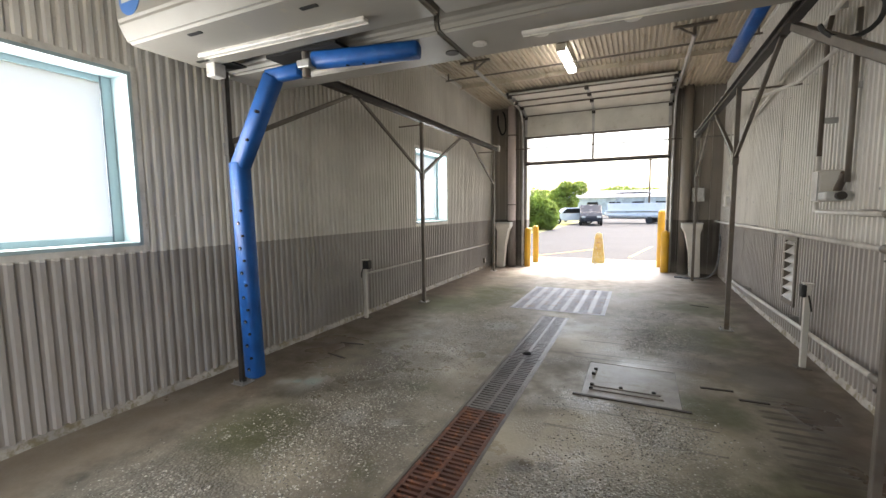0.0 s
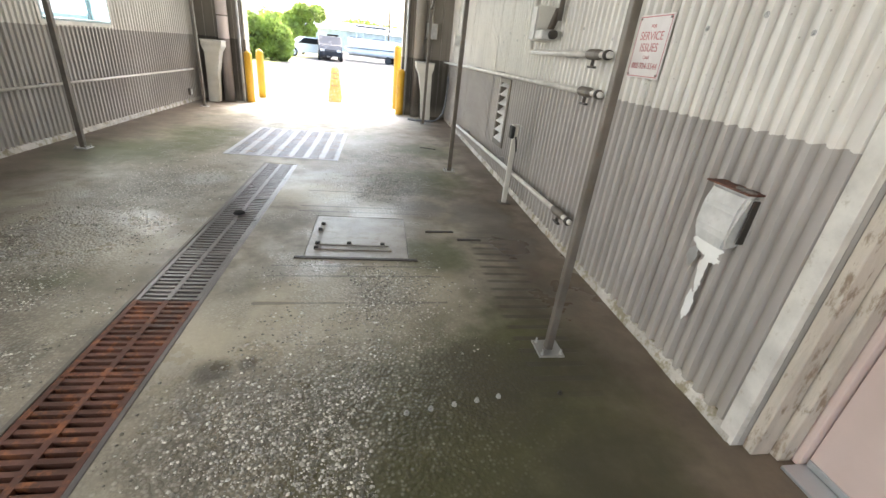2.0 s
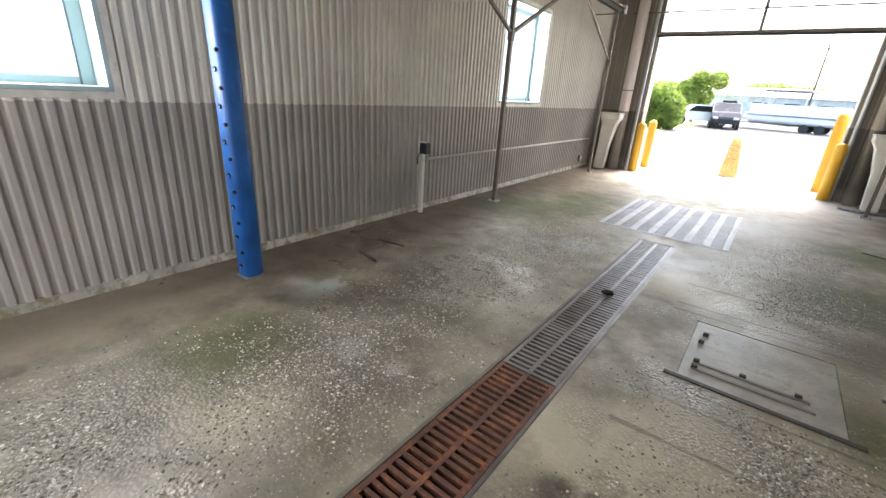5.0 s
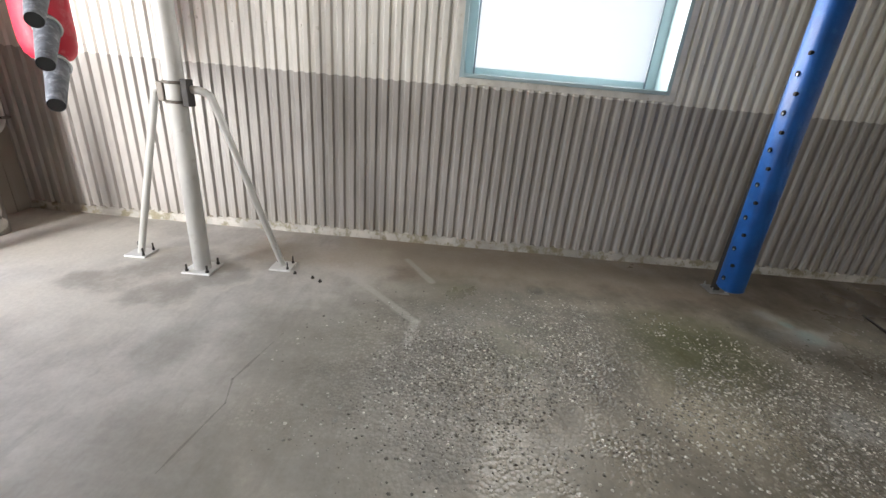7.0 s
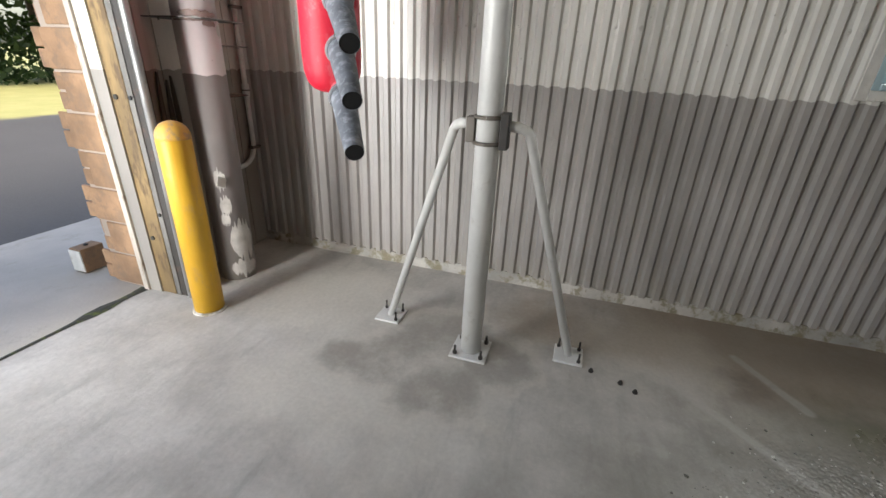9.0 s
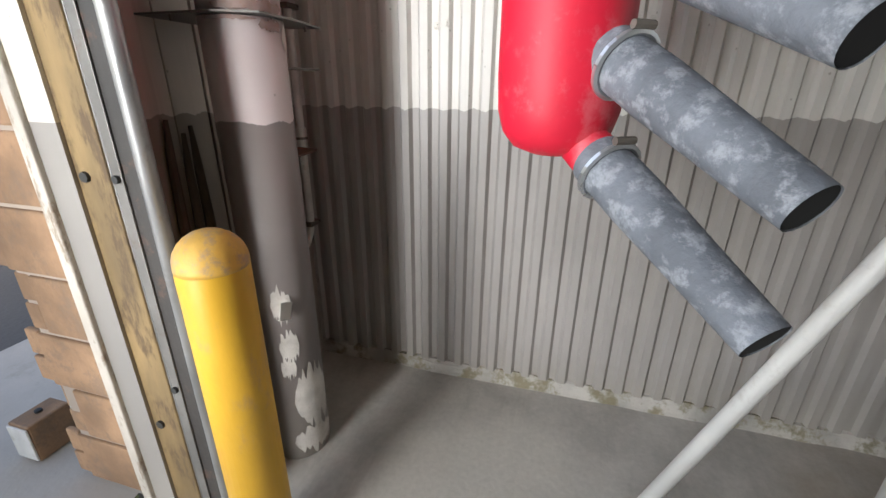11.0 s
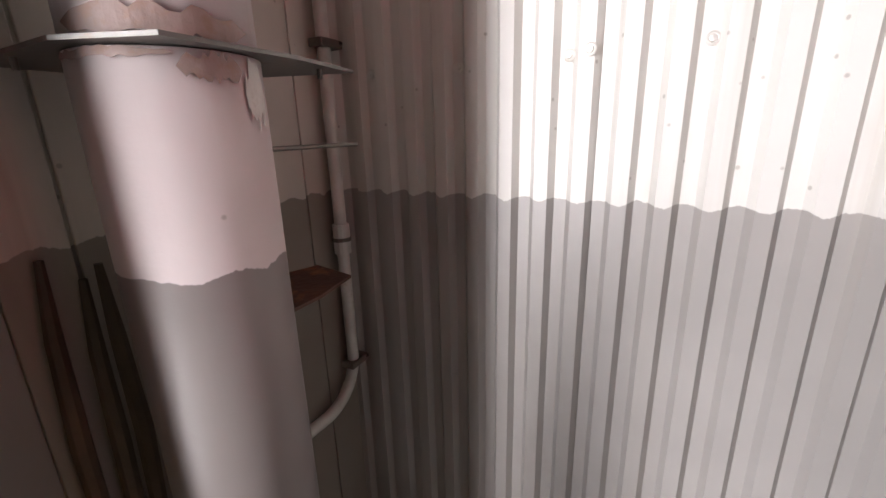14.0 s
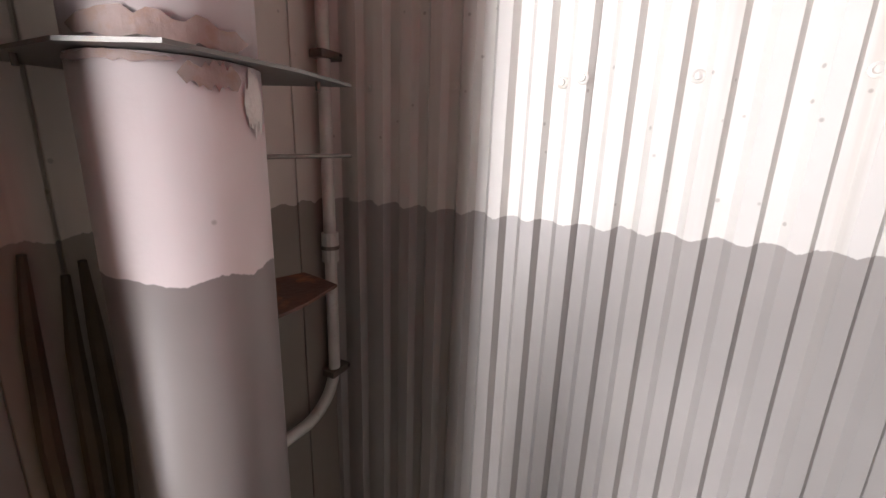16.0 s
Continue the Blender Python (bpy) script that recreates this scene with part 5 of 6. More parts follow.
part("board", box(-0.004, 0.004, -0.16, 0.16, -0.165, 0.165, 0.0035), M_SIGN, sg)
for d, g in ((-0.157, -0.152), (0.152, 0.157)):
    part("border", box(-0.0058, -0.0042, -0.15, 0.15, d, g), M_SIGNRED, sg)
for d, g in ((-0.152, -0.148), (0.148, 0.152)):
    part("border", box(-0.0058, -0.0042, d, g, -0.152, 0.152), M_SIGNRED, sg)


def lettering(text, size, z, parent):
    c = bpy.data.curves.new("lettering", "FONT")
    c.body, c.size, c.align_x, c.align_y, c.extrude = text, size, 'CENTER', 'CENTER', 0.0006
    o = new("lettering", c)
    o.data.materials.append(M_SIGNRED)
    dg = bpy.context.evaluated_depsgraph_get()
    me = bpy.data.meshes.new_from_object(o.evaluated_get(dg))
    bpy.data.objects.remove(o)
    o = new("lettering", me)
    o.parent = parent
    o.matrix_local = Matrix.Translation((-0.0052, 0, z)) @ Matrix(((0, 0, -1, 0), (-1, 0, 0, 0), (0, 1, 0, 0), (0, 0, 0, 1)))
    return o


lettering("FOR", 0.026, 0.105, sg)
lettering("SERVICE", 0.062, 0.055, sg)
lettering("ISSUES", 0.062, -0.005, sg)
lettering("CALL", 0.026, -0.055, sg)
lettering("888-924-5544", 0.045, -0.1, sg)
for z in (-0.145, 0.145):
    for y in (-0.14, 0.14):
        part("rivet", tube([(-0.004, y, z), (-0.009, y, z)], 0.006, sides=8), M_STEEL, sg)
thing(sg, "white metal service notice with red lettering", "sign")

hd_e = empty("vent_hood", XR - 0.02, 3.31, 0.86)
bm = bmesh.new()
prof = [(0.0, 0.13), (-0.06, 0.125), (-0.085, 0.05), (-0.088, -0.06), (-0.075, -0.13), (0.0, -0.11)]
for y in (-0.105, 0.105):
    prof2 = [bm.verts.new((x, y * (0.8 if z < -0.08 else 1.0), z)) for x, z in prof]
    bm.faces.new(prof2)
vv = list(bm.verts)
for k in range(5):
    bm.faces.new((vv[k], vv[k + 1], vv[7 + k], vv[6 + k]))
bmesh.ops.bevel(bm, geom=[e for e in bm.edges if e.calc_length() < 0.3], offset=0.014, segments=3, affect='EDGES')
part("hood", bm, M_CHUTE, hd_e, smooth=False)
part("top_flange", box(-0.09, 0.0, -0.12, 0.115, 0.13, 0.139, 0.003), M_RUST, hd_e, "rusty top flange")
part("clip", box(-0.085, -0.06, -0.13, -0.04, 0.139, 0.15, 0.004), M_STEEL, hd_e)
part("side_seal", box(-0.045, 0.0, -0.113, -0.106, -0.08, 0.11, 0.003), M_RAIL, hd_e)
thing(hd_e, "white plastic vent hood with a rusty top flange", "vent hood")


def splash(y, z, w, h, seed):
    r2 = random.Random(seed)
    bm = bmesh.new()
    n = 22
    x = XR - 0.0345
    c = bm.verts.new((x - 0.001, y, z))
    ring = []
    for k in range(n):
        a = 2 * math.pi * k / n
        rr = r2.uniform(0.72, 1.1)
        ring.append(bm.verts.new((x, y + w * rr * math.cos(a), z + h * rr * math.sin(a))))
    for k in range(n):
        bm.faces.new((c, ring[k], ring[(k + 1) % n]))
    return bm


for i, (y, z, w, h) in enumerate(((3.36, 0.70, 0.075, 0.035), (3.31, 0.66, 0.035, 0.02), (3.345, 0.59, 0.022, 0.085), (3.345, 0.40, 0.022, 0.075), (3.43, 0.62, 0.03, 0.045), (3.335, 0.49, 0.01, 0.016), (3.325, 0.52, 0.006, 0.01))):
    part("splash", splash(y, z, w * 1.25, h * 1.2, i), M_SPLASH if i != 4 else M_GALV, wall_right, "white caulk splash")

# ---- side door in the right wall ----
dr = empty("door_1", 0, 0, 0)
y0, y1, _, zt = MAN
part("corner_post", box(XR - 0.034, XR + 0.0, y1, y1 + 0.075, 0.0, zt + 0.06, 0.003), M_PIPE, dr, "pale metal corner trim")
part("casing", box(XR + 0.02, XR + 0.11, y1 - 0.05, y1 - 0.002, 0, zt, 0.006), M_TRIM, dr, "peeling painted casing")
part("casing", box(XR + 0.115, XR + 0.18, y1 - 0.085, y1 - 0.002, 0, zt, 0.006), M_TRIM, dr)
part("frame", box(XR + 0.185, XR + 0.3, y1 - 0.11, y1 - 0.002, 0, zt, 0.006), M_MANDOOR, dr)
part("frame", box(XR + 0.185, XR + 0.3, y0, y0 + 0.05, 0, zt, 0.006), M_MANDOOR, dr)
part("head", box(XR + 0.185, XR + 0.3, y0 + 0.05, y1 - 0.11, zt - 0.05, zt, 0.006), M_MANDOOR, dr)
part("leaf", box(XR + 0.215, XR + 0.26, y0 + 0.055, y1 - 0.115, 0.02, zt - 0.055, 0.004), M_MANDOOR, dr, "pinkish beige door leaf")
part("threshold", box(XR + 0.1, XR + 0.3, y0, y1 - 0.112, 0.0, 0.018, 0.004), M_ALU, dr, "metal threshold strip")
part("kick_strip", box(XR + 0.205, XR + 0.214, y0 + 0.06, y1 - 0.12, 0.02, 0.05, 0.002), M_ALU, dr)
part("handle", tube([(XR + 0.215, y0 + 0.12, 1.0), (XR + 0.16, y0 + 0.12, 1.0), (XR + 0.16, y0 + 0.24, 1.0)], 0.011, sides=10), M_GALV, dr)
thing(dr, "closed beige side door in a peeling frame", "door", kind="structure")

# ---- far end: overhead door, tracks, column, chutes ----
od = empty("door_2", 0, 0, 0)
dx0, dx1 = DO[0] - 0.03, DO[1] + 0.03
yd = YF - 0.06
zg0, zg1 = 2.66, 3.34
mid = (dx0 + dx1) / 2
for a, c in ((dx0, dx0 + 0.05), (mid - 0.025, mid + 0.025), (dx1 - 0.05, dx1)):
    part("stile", box(a, c, yd - 0.045, yd - 0.005, zg0, zg1, 0.004), M_STEEL, od)
for z in (zg0, zg1 - 0.05):
    for a, c in ((dx0 + 0.05, mid - 0.025), (mid + 0.025, dx1 - 0.05)):
        part("rail", box(a, c, yd - 0.045, yd - 0.005, z, z + 0.05, 0.004), M_STEEL, od)
for a, c in ((dx0 + 0.05, mid - 0.025), (mid + 0.025, dx1 - 0.05)):
    p = part("pane", box(a, c, yd - 0.028, yd - 0.022, zg0 + 0.05, zg1 - 0.05), M_GLASS, od, "clear glazing of the lowest section")
    p.visible_shadow = False
part("seal", box(dx0, dx1, yd - 0.035, yd - 0.015, zg0 - 0.04, zg0, 0.006), M_BLACK, od)
part("strut", tube([(dx0 - 0.5, yd - 0.12, 3.04), (dx1 + 0.4, yd - 0.12, 3.02)], 0.014, sides=8), M_STEEL, od)


def section(p, q, n):
    """One door section between two points of the (y, z) track line."""
    (ya, za), (yb, zb) = p, q
    e = part("section", slant(dx0, dx1, p, q, 0.042), M_DOOR, od)
    for a, c in ((dx0, dx0 + 0.06), (mid - 0.03, mid + 0.03), (dx1 - 0.06, dx1)):
        part("stile", slant(a, c, p, q, 0.012, 0.034), M_GALV, od)
    part("edge", slant(dx0, dx1, (q[0] * 0.96 + p[0] * 0.04, q[1] * 0.96 + p[1] * 0.04), q, 0.03, 0.036), M_STEEL, od)
    for x in (dx0 + 0.03, mid, dx1 - 0.03):
        part("hinge", box(x - 0.04, x + 0.04, yb - 0.05, yb + 0.05, zb - 0.1, zb - 0.03, 0.006), M_RAIL, od)
    for x in (dx0 - 0.02, dx1 + 0.02):
        part("roller", tube([(x - 0.03, yb, zb), (x + 0.03, yb, zb)], 0.028, sides=12), M_BLACK, od)


def slant(x0, x1, p, q, thick, off=0.0):
    """A flat board from (y, z) p to q, spanning x0 to x1; off moves it to the room side."""
    d = Vector((0, q[0] - p[0], q[1] - p[1])).normalized()
    nrm = Vector((0, d.z, -d.y))
    if nrm.y > 0.001:
        nrm = -nrm
    if abs(nrm.y) < 0.01:
        nrm = Vector((0, 0, -1))
    a, c = Vector((0, p[0], p[1])) + nrm * off, Vector((0, q[0], q[1])) + nrm * off
    bm = bmesh.new()
    vs = []
    for x in (x0, x1):
        for s, b2 in ((-1, a), (-1, c), (1, c), (1, a)):
            v = b2 + nrm * (thick / 2) * s
            vs.append(bm.verts.new((x, v.y, v.z)))
    bm.faces.new(vs[:4])
    bm.faces.new(vs[4:][::-1])
    for k in range(4):
        bm.faces.new((vs[k], vs[(k + 1) % 4], vs[4 + (k + 1) % 4], vs[4 + k]))
    return bm


section((yd - 0.025, 3.35), (yd - 0.04, 3.86), 0)
section((yd - 0.06, 3.875), (yd - 0.52, 4.03), 1)
section((yd - 0.53, 4.035), (yd - 1.05, 4.045), 2)
section((yd - 1.06, 4.045), (yd - 1.60, 4.05), 3)
thing(od, "raised sectional overhead door, lowest section glazed", "door", kind="structure")
for x, s in ((DO[0] - 0.09, -1), (DO[1] + 0.09, 1)):
    e = empty("door_track", x, 0, 0)
    pts = [(0, yd - 0.03, 0.0), (0, yd - 0.03, 3.45)] + arc((0, yd - 0.53, 3.5), 0.5, 0, 88, 8, "yz") + [(0, 8.4, 4.03)]
    part("track", tube(pts, 0.03, sides=8), M_GALV, e)
    part("angle", box(-0.03, 0.05, yd - 0.0, YF - 0.014, 0, 3.5, 0.003), M_STEEL, e)
    part("hanger", box(-0.02, 0.02, 8.38, 8.42, 4.03, CEIL - 0.01, 0.003), M_STEEL, e)
    part("hanger_foot", box(-0.28, 0.28, 8.37, 8.43, CEIL - 0.045, CEIL - 0.012, 0.003), M_STEEL, e)
    part("hanger_brace", bar((0.0, 8.4, 4.03), (0.2 * -s, 8.4, CEIL - 0.04), 0.025, 0.025), M_STEEL, e)
    thing(e, "galvanised overhead door track with ceiling hanger", "door track")
sp = empty("torsion_shaft", 0, 0, 0)
part("rod", tube([(XL + 0.05, 8.9, 4.07), (XR - 0.05, 8.9, 4.07)], 0.016, sides=10), M_STEEL, sp)
for x in (XL + 0.1, -0.6, XR - 0.1):
    part("hanger", box(x - 0.012, x + 0.012, 8.885, 8.915, 4.07, CEIL, 0.002), M_STEEL, sp)
thing(sp, "thin steel rod hung across the ceiling", "rod")

c2 = empty("column", -2.62, YF - 0.16, 0)
part("shaft", tube([(0, 0, 0), (0, 0, CEIL - 0.05)], 0.105, sides=28), M_COLUMN, c2, smooth=True)
part("band", tube(arc((0, 0, 1.62), 0.108, 0, 360, 24, "xy"), 0.012, sides=6, caps=False), M_STEEL, c2)
part("band", tube(arc((0, 0, 3.4), 0.108, 0, 360, 24, "xy"), 0.012, sides=6, caps=False), M_STEEL, c2)
thing(c2, "round painted steel column by the vehicle door", "column")
c2 = empty("column", 1.34, YF - 0.16, 0)
part("shaft", tube([(0, 0, 0), (0, 0, CEIL - 0.05)], 0.105, sides=28), M_GRIME_SHADE, c2, smooth=True)
thing(c2, "round stained steel column by the vehicle door", "column")


def chute(x, y, s):
    e = empty("hose_chute", x, y, 0)
    bm = bmesh.new()
    rows = []
    for z, w, d, sh in ((0.0, 0.10, 0.09, -0.03), (0.55, 0.11, 0.10, 0.0), (0.95, 0.14, 0.14, 0.045), (1.06, 0.19, 0.17, 0.06), (1.16, 0.19, 0.17, 0.06)):
        rows.append([bm.verts.new((sh * s + a * w, b2 * d, z)) for a, b2 in ((-1, -1), (1, -1), (1, 1), (-1, 1))])
    for a, c in zip(rows, rows[1:]):
        for k in range(4):
            bm.faces.new((a[k], a[(k + 1) % 4], c[(k + 1) % 4], c[k]))
    bm.faces.new(rows[0][::-1])
    bm.faces.new(rows[-1])
    bmesh.ops.bevel(bm, geom=list(bm.edges), offset=0.012, segments=2, affect='EDGES')
    part("body", bm, M_LABEL, e)
    part("rim", box(0.06 * s - 0.2, 0.06 * s + 0.2, -0.18, 0.18, 1.145, 1.17, 0.008), M_CHUTE, e)
    return thing(e, "tall pale plastic chute flaring at the top", "chute", "chutes")


chute(-2.82, 11.62, 1)
chute(1.52, 11.5, -1)
for pts, lab in (([(1.15, 11.2, 0.02), (1.45, 11.12, 0.02), (1.75, 11.25, 0.03), (1.93, 11.35, 0.25), (1.98, 11.4, 0.75), (1.98, 11.5, 0.95)], "grey hose lying on the floor and up the wall"), ([(-3.02, 11.9, 3.95), (-3.0, 11.86, 3.7), (-2.9, 11.85, 3.45), (-2.8, 11.85, 3.55), (-2.82, 11.87, 3.9), (-2.9, 11.9, 4.05)], "black cable loop hanging under the ceiling")):
    fine = []
    for k in range(len(pts) - 1):
        for j in range(5):
            p0, p1, p2, p3 = [Vector(pts[max(0, min(len(pts) - 1, k + d))]) for d in (-1, 0, 1, 2)]
            u = j / 5
            fine.append(0.5 * (2 * p1 + (p2 - p0) * u + (2 * p0 - 5 * p1 + 4 * p2 - p3) * u * u + (3 * p1 - p0 - 3 * p2 + p3) * u ** 3))
    thing(link("hose" if "hose" in lab else "cable_loop", tube(fine, 0.02, sides=10), M_HOSE if "hose" in lab else M_BLACK, smooth=True), lab, "hose" if "hose" in lab else "cable")
for nm, x, y, z, w, hgt in (("junction_box", 1.60, YF - 0.07, 1.78, 0.24, 0.30), ("junction_box", 1.95, 10.6, 1.62, 0.12, 0.2)):
    e = empty(nm, x, y, z)
    part("body", box(-w / 2, w / 2, -0.07, 0.07, -hgt / 2, hgt / 2, 0.01), M_LABEL, e)
    part("lid", box(-w / 2 + 0.015, w / 2 - 0.015, -0.08, -0.07, -hgt / 2 + 0.015, hgt / 2 - 0.015, 0.004), M_CHUTE, e)
    part("conduit", tube([(0, 0.02, hgt / 2), (0, 0.02, hgt / 2 + 1.2)], 0.014, sides=8), M_PIPE, e)
    thing(e, "pale junction box with a conduit on the wall", "junction box")
ob = empty("wall_outlet", XL + 0.035, 11.2, 0.2)
part("box", box(-0.015, 0.03, -0.05, 0.05, -0.06, 0.06, 0.006), M_STEEL, ob)
part("cover", box(0.03, 0.036, -0.042, 0.042, -0.052, 0.052, 0.003), M_PIPE, ob)
thing(ob, "small grey outlet box low on the wall", "outlet")

# ---- ceiling lamp ----
lamp = empty("ceiling_light", -0.80, 8.85, CEIL - 0.02)
part("housing", box(-0.085, 0.085, -0.62, 0.62, -0.06, -0.0, 0.01), M_PIPE, lamp)
part("diffuser", box(-0.075, 0.075, -0.61, 0.61, -0.13, -0.061, 0.03), M_LAMP, lamp, "glowing white diffuser")
for y in (-0.62, 0.62):
    part("end_cap", box(-0.08, 0.08, min(y, y * 1.03), max(y, y * 1.03), -0.13, -0.005, 0.008), M_PIPE, lamp)
thing(lamp, "long sealed fluorescent lamp, lit", "ceiling light")

# ---- small things on the floor ----
for i, (x, y, w, l, rz) in enumerate(((-2.55, 4.85, 0.30, 0.02, 8), (-2.45, 4.45, 0.28, 0.02, -12), (1.05, 5.05, 0.24, 0.03, 4), (1.3, 8.4, 0.25, 0.03, -20), (1.28, 4.9, 0.2, 0.03, 2))):
    o = link("floor_strip", box(-w / 2, w / 2, -l / 2, l / 2, 0, 0.008, 0.003), M_RAIL)
    o.matrix_world = pose(x, y, 0.0, 0, 0, rz)
    thing(o, "dark rusted steel strip set on the floor", "metal strip", "floor strips")
for i in range(5):
    o = link("anchor_bolt", lathe([(0.012, 0), (0.012, 0.006), (0.007, 0.006), (0.007, 0.016), (0, 0.017)], sides=8), M_GALV)
    o.matrix_world = pose(0.66 + 0.105 * i, 3.09 + 0.02 * i, 0.0)
    thing(o, "cut-off anchor bolt in the floor", "bolt", "anchor bolts")
for i, (x, y) in enumerate(((1.38, 3.18), (-2.40, 0.73), (-2.36, 0.79), (-2.44, 0.60))):
    o = link("anchor_bolt", lathe([(0.012, 0), (0.012, 0.006), (0.007, 0.006), (0.007, 0.016), (0, 0.017)], sides=8), M_RAIL)
    o.matrix_world = pose(x, y, 0.0)
    thing(o, "rusty cut-off anchor bolt in the floor", "bolt", "anchor bolts")

# exposed stones standing proud in the wheel lanes
gr = np.random.default_rng(5)
PATCHES = ((0.5, 2.85, 0.62, 0.62, 9000), (0.1, 3.0, 0.4, 0.5, 2200), (-1.6, 1.7, 0.55, 0.6, 6500), (-1.7, 2.6, 0.62, 0.8, 8000), (-1.45, 3.6, 0.62, 0.8, 8000), (-1.5, 4.8, 0.6, 0.9, 6000), (-1.4, 6.2, 0.6, 0.9, 3500), (0.45, 4.1, 0.55, 0.42, 4500), (0.55, 6.3, 0.45, 0.7, 5000), (0.7, 7.6, 0.4, 0.7, 2000))
stones = []
for px, py, wx, wy, n in PATCHES:
    for x, y in zip(px + gr.normal(0, 0.5, n) * wx, py + gr.normal(0, 0.5, n) * wy):
        if TRENCH[0] - 0.02 < x < TRENCH[1] + 0.02 or x < -2.5 or x > 1.25 or (PIT[0] < x < PIT[1] and PIT[2] < y < PIT[3]):
            continue
        if LID[0] - 0.05 < x < LID[1] + 0.05 and LID[2] - 0.05 < y < LID[3] + 0.02:
            continue
        if x > 0.74 and y < 3.45:
            continue
        if noise.noise((x * 2.3, y * 2.1, 2.0)) + 0.35 * noise.noise((x * 7.0, y * 7.0, 5.0)) > -0.22:
            stones.append((x, y))
stones = np.array(stones)
n = len(stones)
size = 0.0032 + 0.0072 * gr.random(n) ** 2.4
turn = gr.uniform(0, 6.28, n)
pts = np.zeros((n, 6, 3))
for k in range(5):
    rr = size * gr.uniform(0.7, 1.3, n)
    pts[:, k, 0] = stones[:, 0] + rr * np.cos(turn + k * 1.2566)
    pts[:, k, 1] = stones[:, 1] + rr * np.sin(turn + k * 1.2566)
    pts[:, k, 2] = -0.001
pts[:, 5, 0] = stones[:, 0] + gr.normal(0, 0.3, n) * size
pts[:, 5, 1] = stones[:, 1] + gr.normal(0, 0.3, n) * size
pts[:, 5, 2] = size * gr.uniform(0.3, 0.7, n)
verts = pts.reshape(-1, 3).tolist()
faces = [(6 * i + k, 6 * i + (k + 1) % 5, 6 * i + 5) for i in range(n) for k in range(5)]
me = bpy.data.meshes.new("grit")
me.from_pydata(verts, [], faces)
M_GRIT, t, b = nodes_of("grit_stone")
g = t.nodes.new("ShaderNodeNewGeometry")
ramp = mix_node(t, math_node(t, 'POWER', g.outputs["Random Per Island"], 2.2), (0.085, 0.078, 0.06), (0.68, 0.65, 0.57))
t.links.new(ramp, b.inputs["Base Color"])
b.inputs["Roughness"].default_value = 0.38
me.materials.append(M_GRIT)
thing(new("grit", me), "small exposed stones of the worn floor", "gravel", kind="stuff")

# ---- outside ----
# the sheet runs round the building's footprint
bm = slab_with_holes(-900, 900, -900, 900, -0.5, -0.02, [(-3.4, 2.35, -2.1, 12.2)])
thing(link("ground", bm, M_GROUND), "asphalt lot with dry grass beyond", "ground", kind="structure")
for nm, y0, y1 in (("pavement", -3.45, YN - 0.13), ("pavement", YF + 0.11, 14.2)):
    bm = bmesh.new()
    for a, c in ((-3.0, -0.62), (-0.605, 1.8)):
        box(a, c, y0, y1, -0.3, -0.004, 0.008, bm)
    thing(link(nm, bm, M_CONC), "pale concrete apron at the vehicle door", "apron", kind="structure")


def foliage(name, blobs, n, leaf_size, material, seed, parent):
    """A crown of many small leaf blades scattered through several clumps."""
    r2 = np.random.default_rng(seed)
    verts, faces = [], []
    for _ in range(n):
        cx, cy, cz, rx, ry, rz2 = blobs[r2.integers(len(blobs))]
        d = r2.normal(size=3)
        d /= np.linalg.norm(d)
        q = r2.uniform(0.45, 1.05) ** 0.5
        c = np.array((cx + d[0] * rx * q, cy + d[1] * ry * q, cz + d[2] * rz2 * q))
        u = r2.normal(size=3)
        u /= np.linalg.norm(u)
        w = np.cross(u, r2.normal(size=3))
        w /= np.linalg.norm(w)
        s = leaf_size * r2.uniform(0.6, 1.3)
        i0 = len(verts)
        verts += [tuple(c - u * s), tuple(c + w * s * 0.5), tuple(c + u * s), tuple(c - w * s * 0.5)]
        faces.append((i0, i0 + 1, i0 + 2, i0 + 3))
    me = bpy.data.meshes.new(name)
    me.from_pydata(verts, [], faces)
    me.materials.append(material)
    ob = new(name, me)
    ob.parent = parent
    return ob


def tree(x, y, h, w, material, seed, label, n=3500, leaf=0.16):
    e = empty("tree", x, y, -0.02)
    r2 = random.Random(seed)
    part("trunk", tube([(0, 0, 0), (0.05, 0, h * 0.3), (0.0, 0.08, h * 0.75)], 0.1, sides=10, radii=[0.035 * h, 0.025 * h, 0.008 * h]), M_BARK, e)
    blobs = []
    for k in range(9):
        a = r2.uniform(0, 6.28)
        z = h * r2.uniform(0.38, 0.85)
        d = w * 0.5 * r2.uniform(0.2, 0.75)
        p = (d * math.cos(a), d * math.sin(a), z)
        part("limb", tube([(0, 0, z * 0.62), (p[0] * 0.6, p[1] * 0.6, z * 0.86), p], 0.03, sides=6, radii=[0.012 * h, 0.008 * h, 0.003 * h]), M_BARK, e)
        s = w * r2.uniform(0.16, 0.27)
        blobs.append((*p, s, s, s * r2.uniform(0.7, 1.0)))
    blobs.append((0, 0, h * 0.86, w * 0.22, w * 0.22, h * 0.14))
    foliage("crown", blobs, n, leaf, material, seed, e)
    return thing(e, label, "tree")


hedge = empty("hedge", -5.85, 30.5, -0.02)
part("stem", tube([(0, 0, 0), (0, 0, 1.6)], 0.12, sides=8), M_BARK, hedge)
foliage("crown", [(-2.3, 0, 1.1, 1.1, 1.0, 1.1), (-1.2, 0, 1.25, 1.0, 1.0, 1.25), (-0.1, 0.1, 1.25, 1.0, 1.0, 1.25), (0.6, 0, 1.0, 0.7, 0.9, 1.0), (-0.4, 0, 1.75, 0.7, 0.8, 0.55)], 15000, 0.12, M_LEAF, 3, hedge)
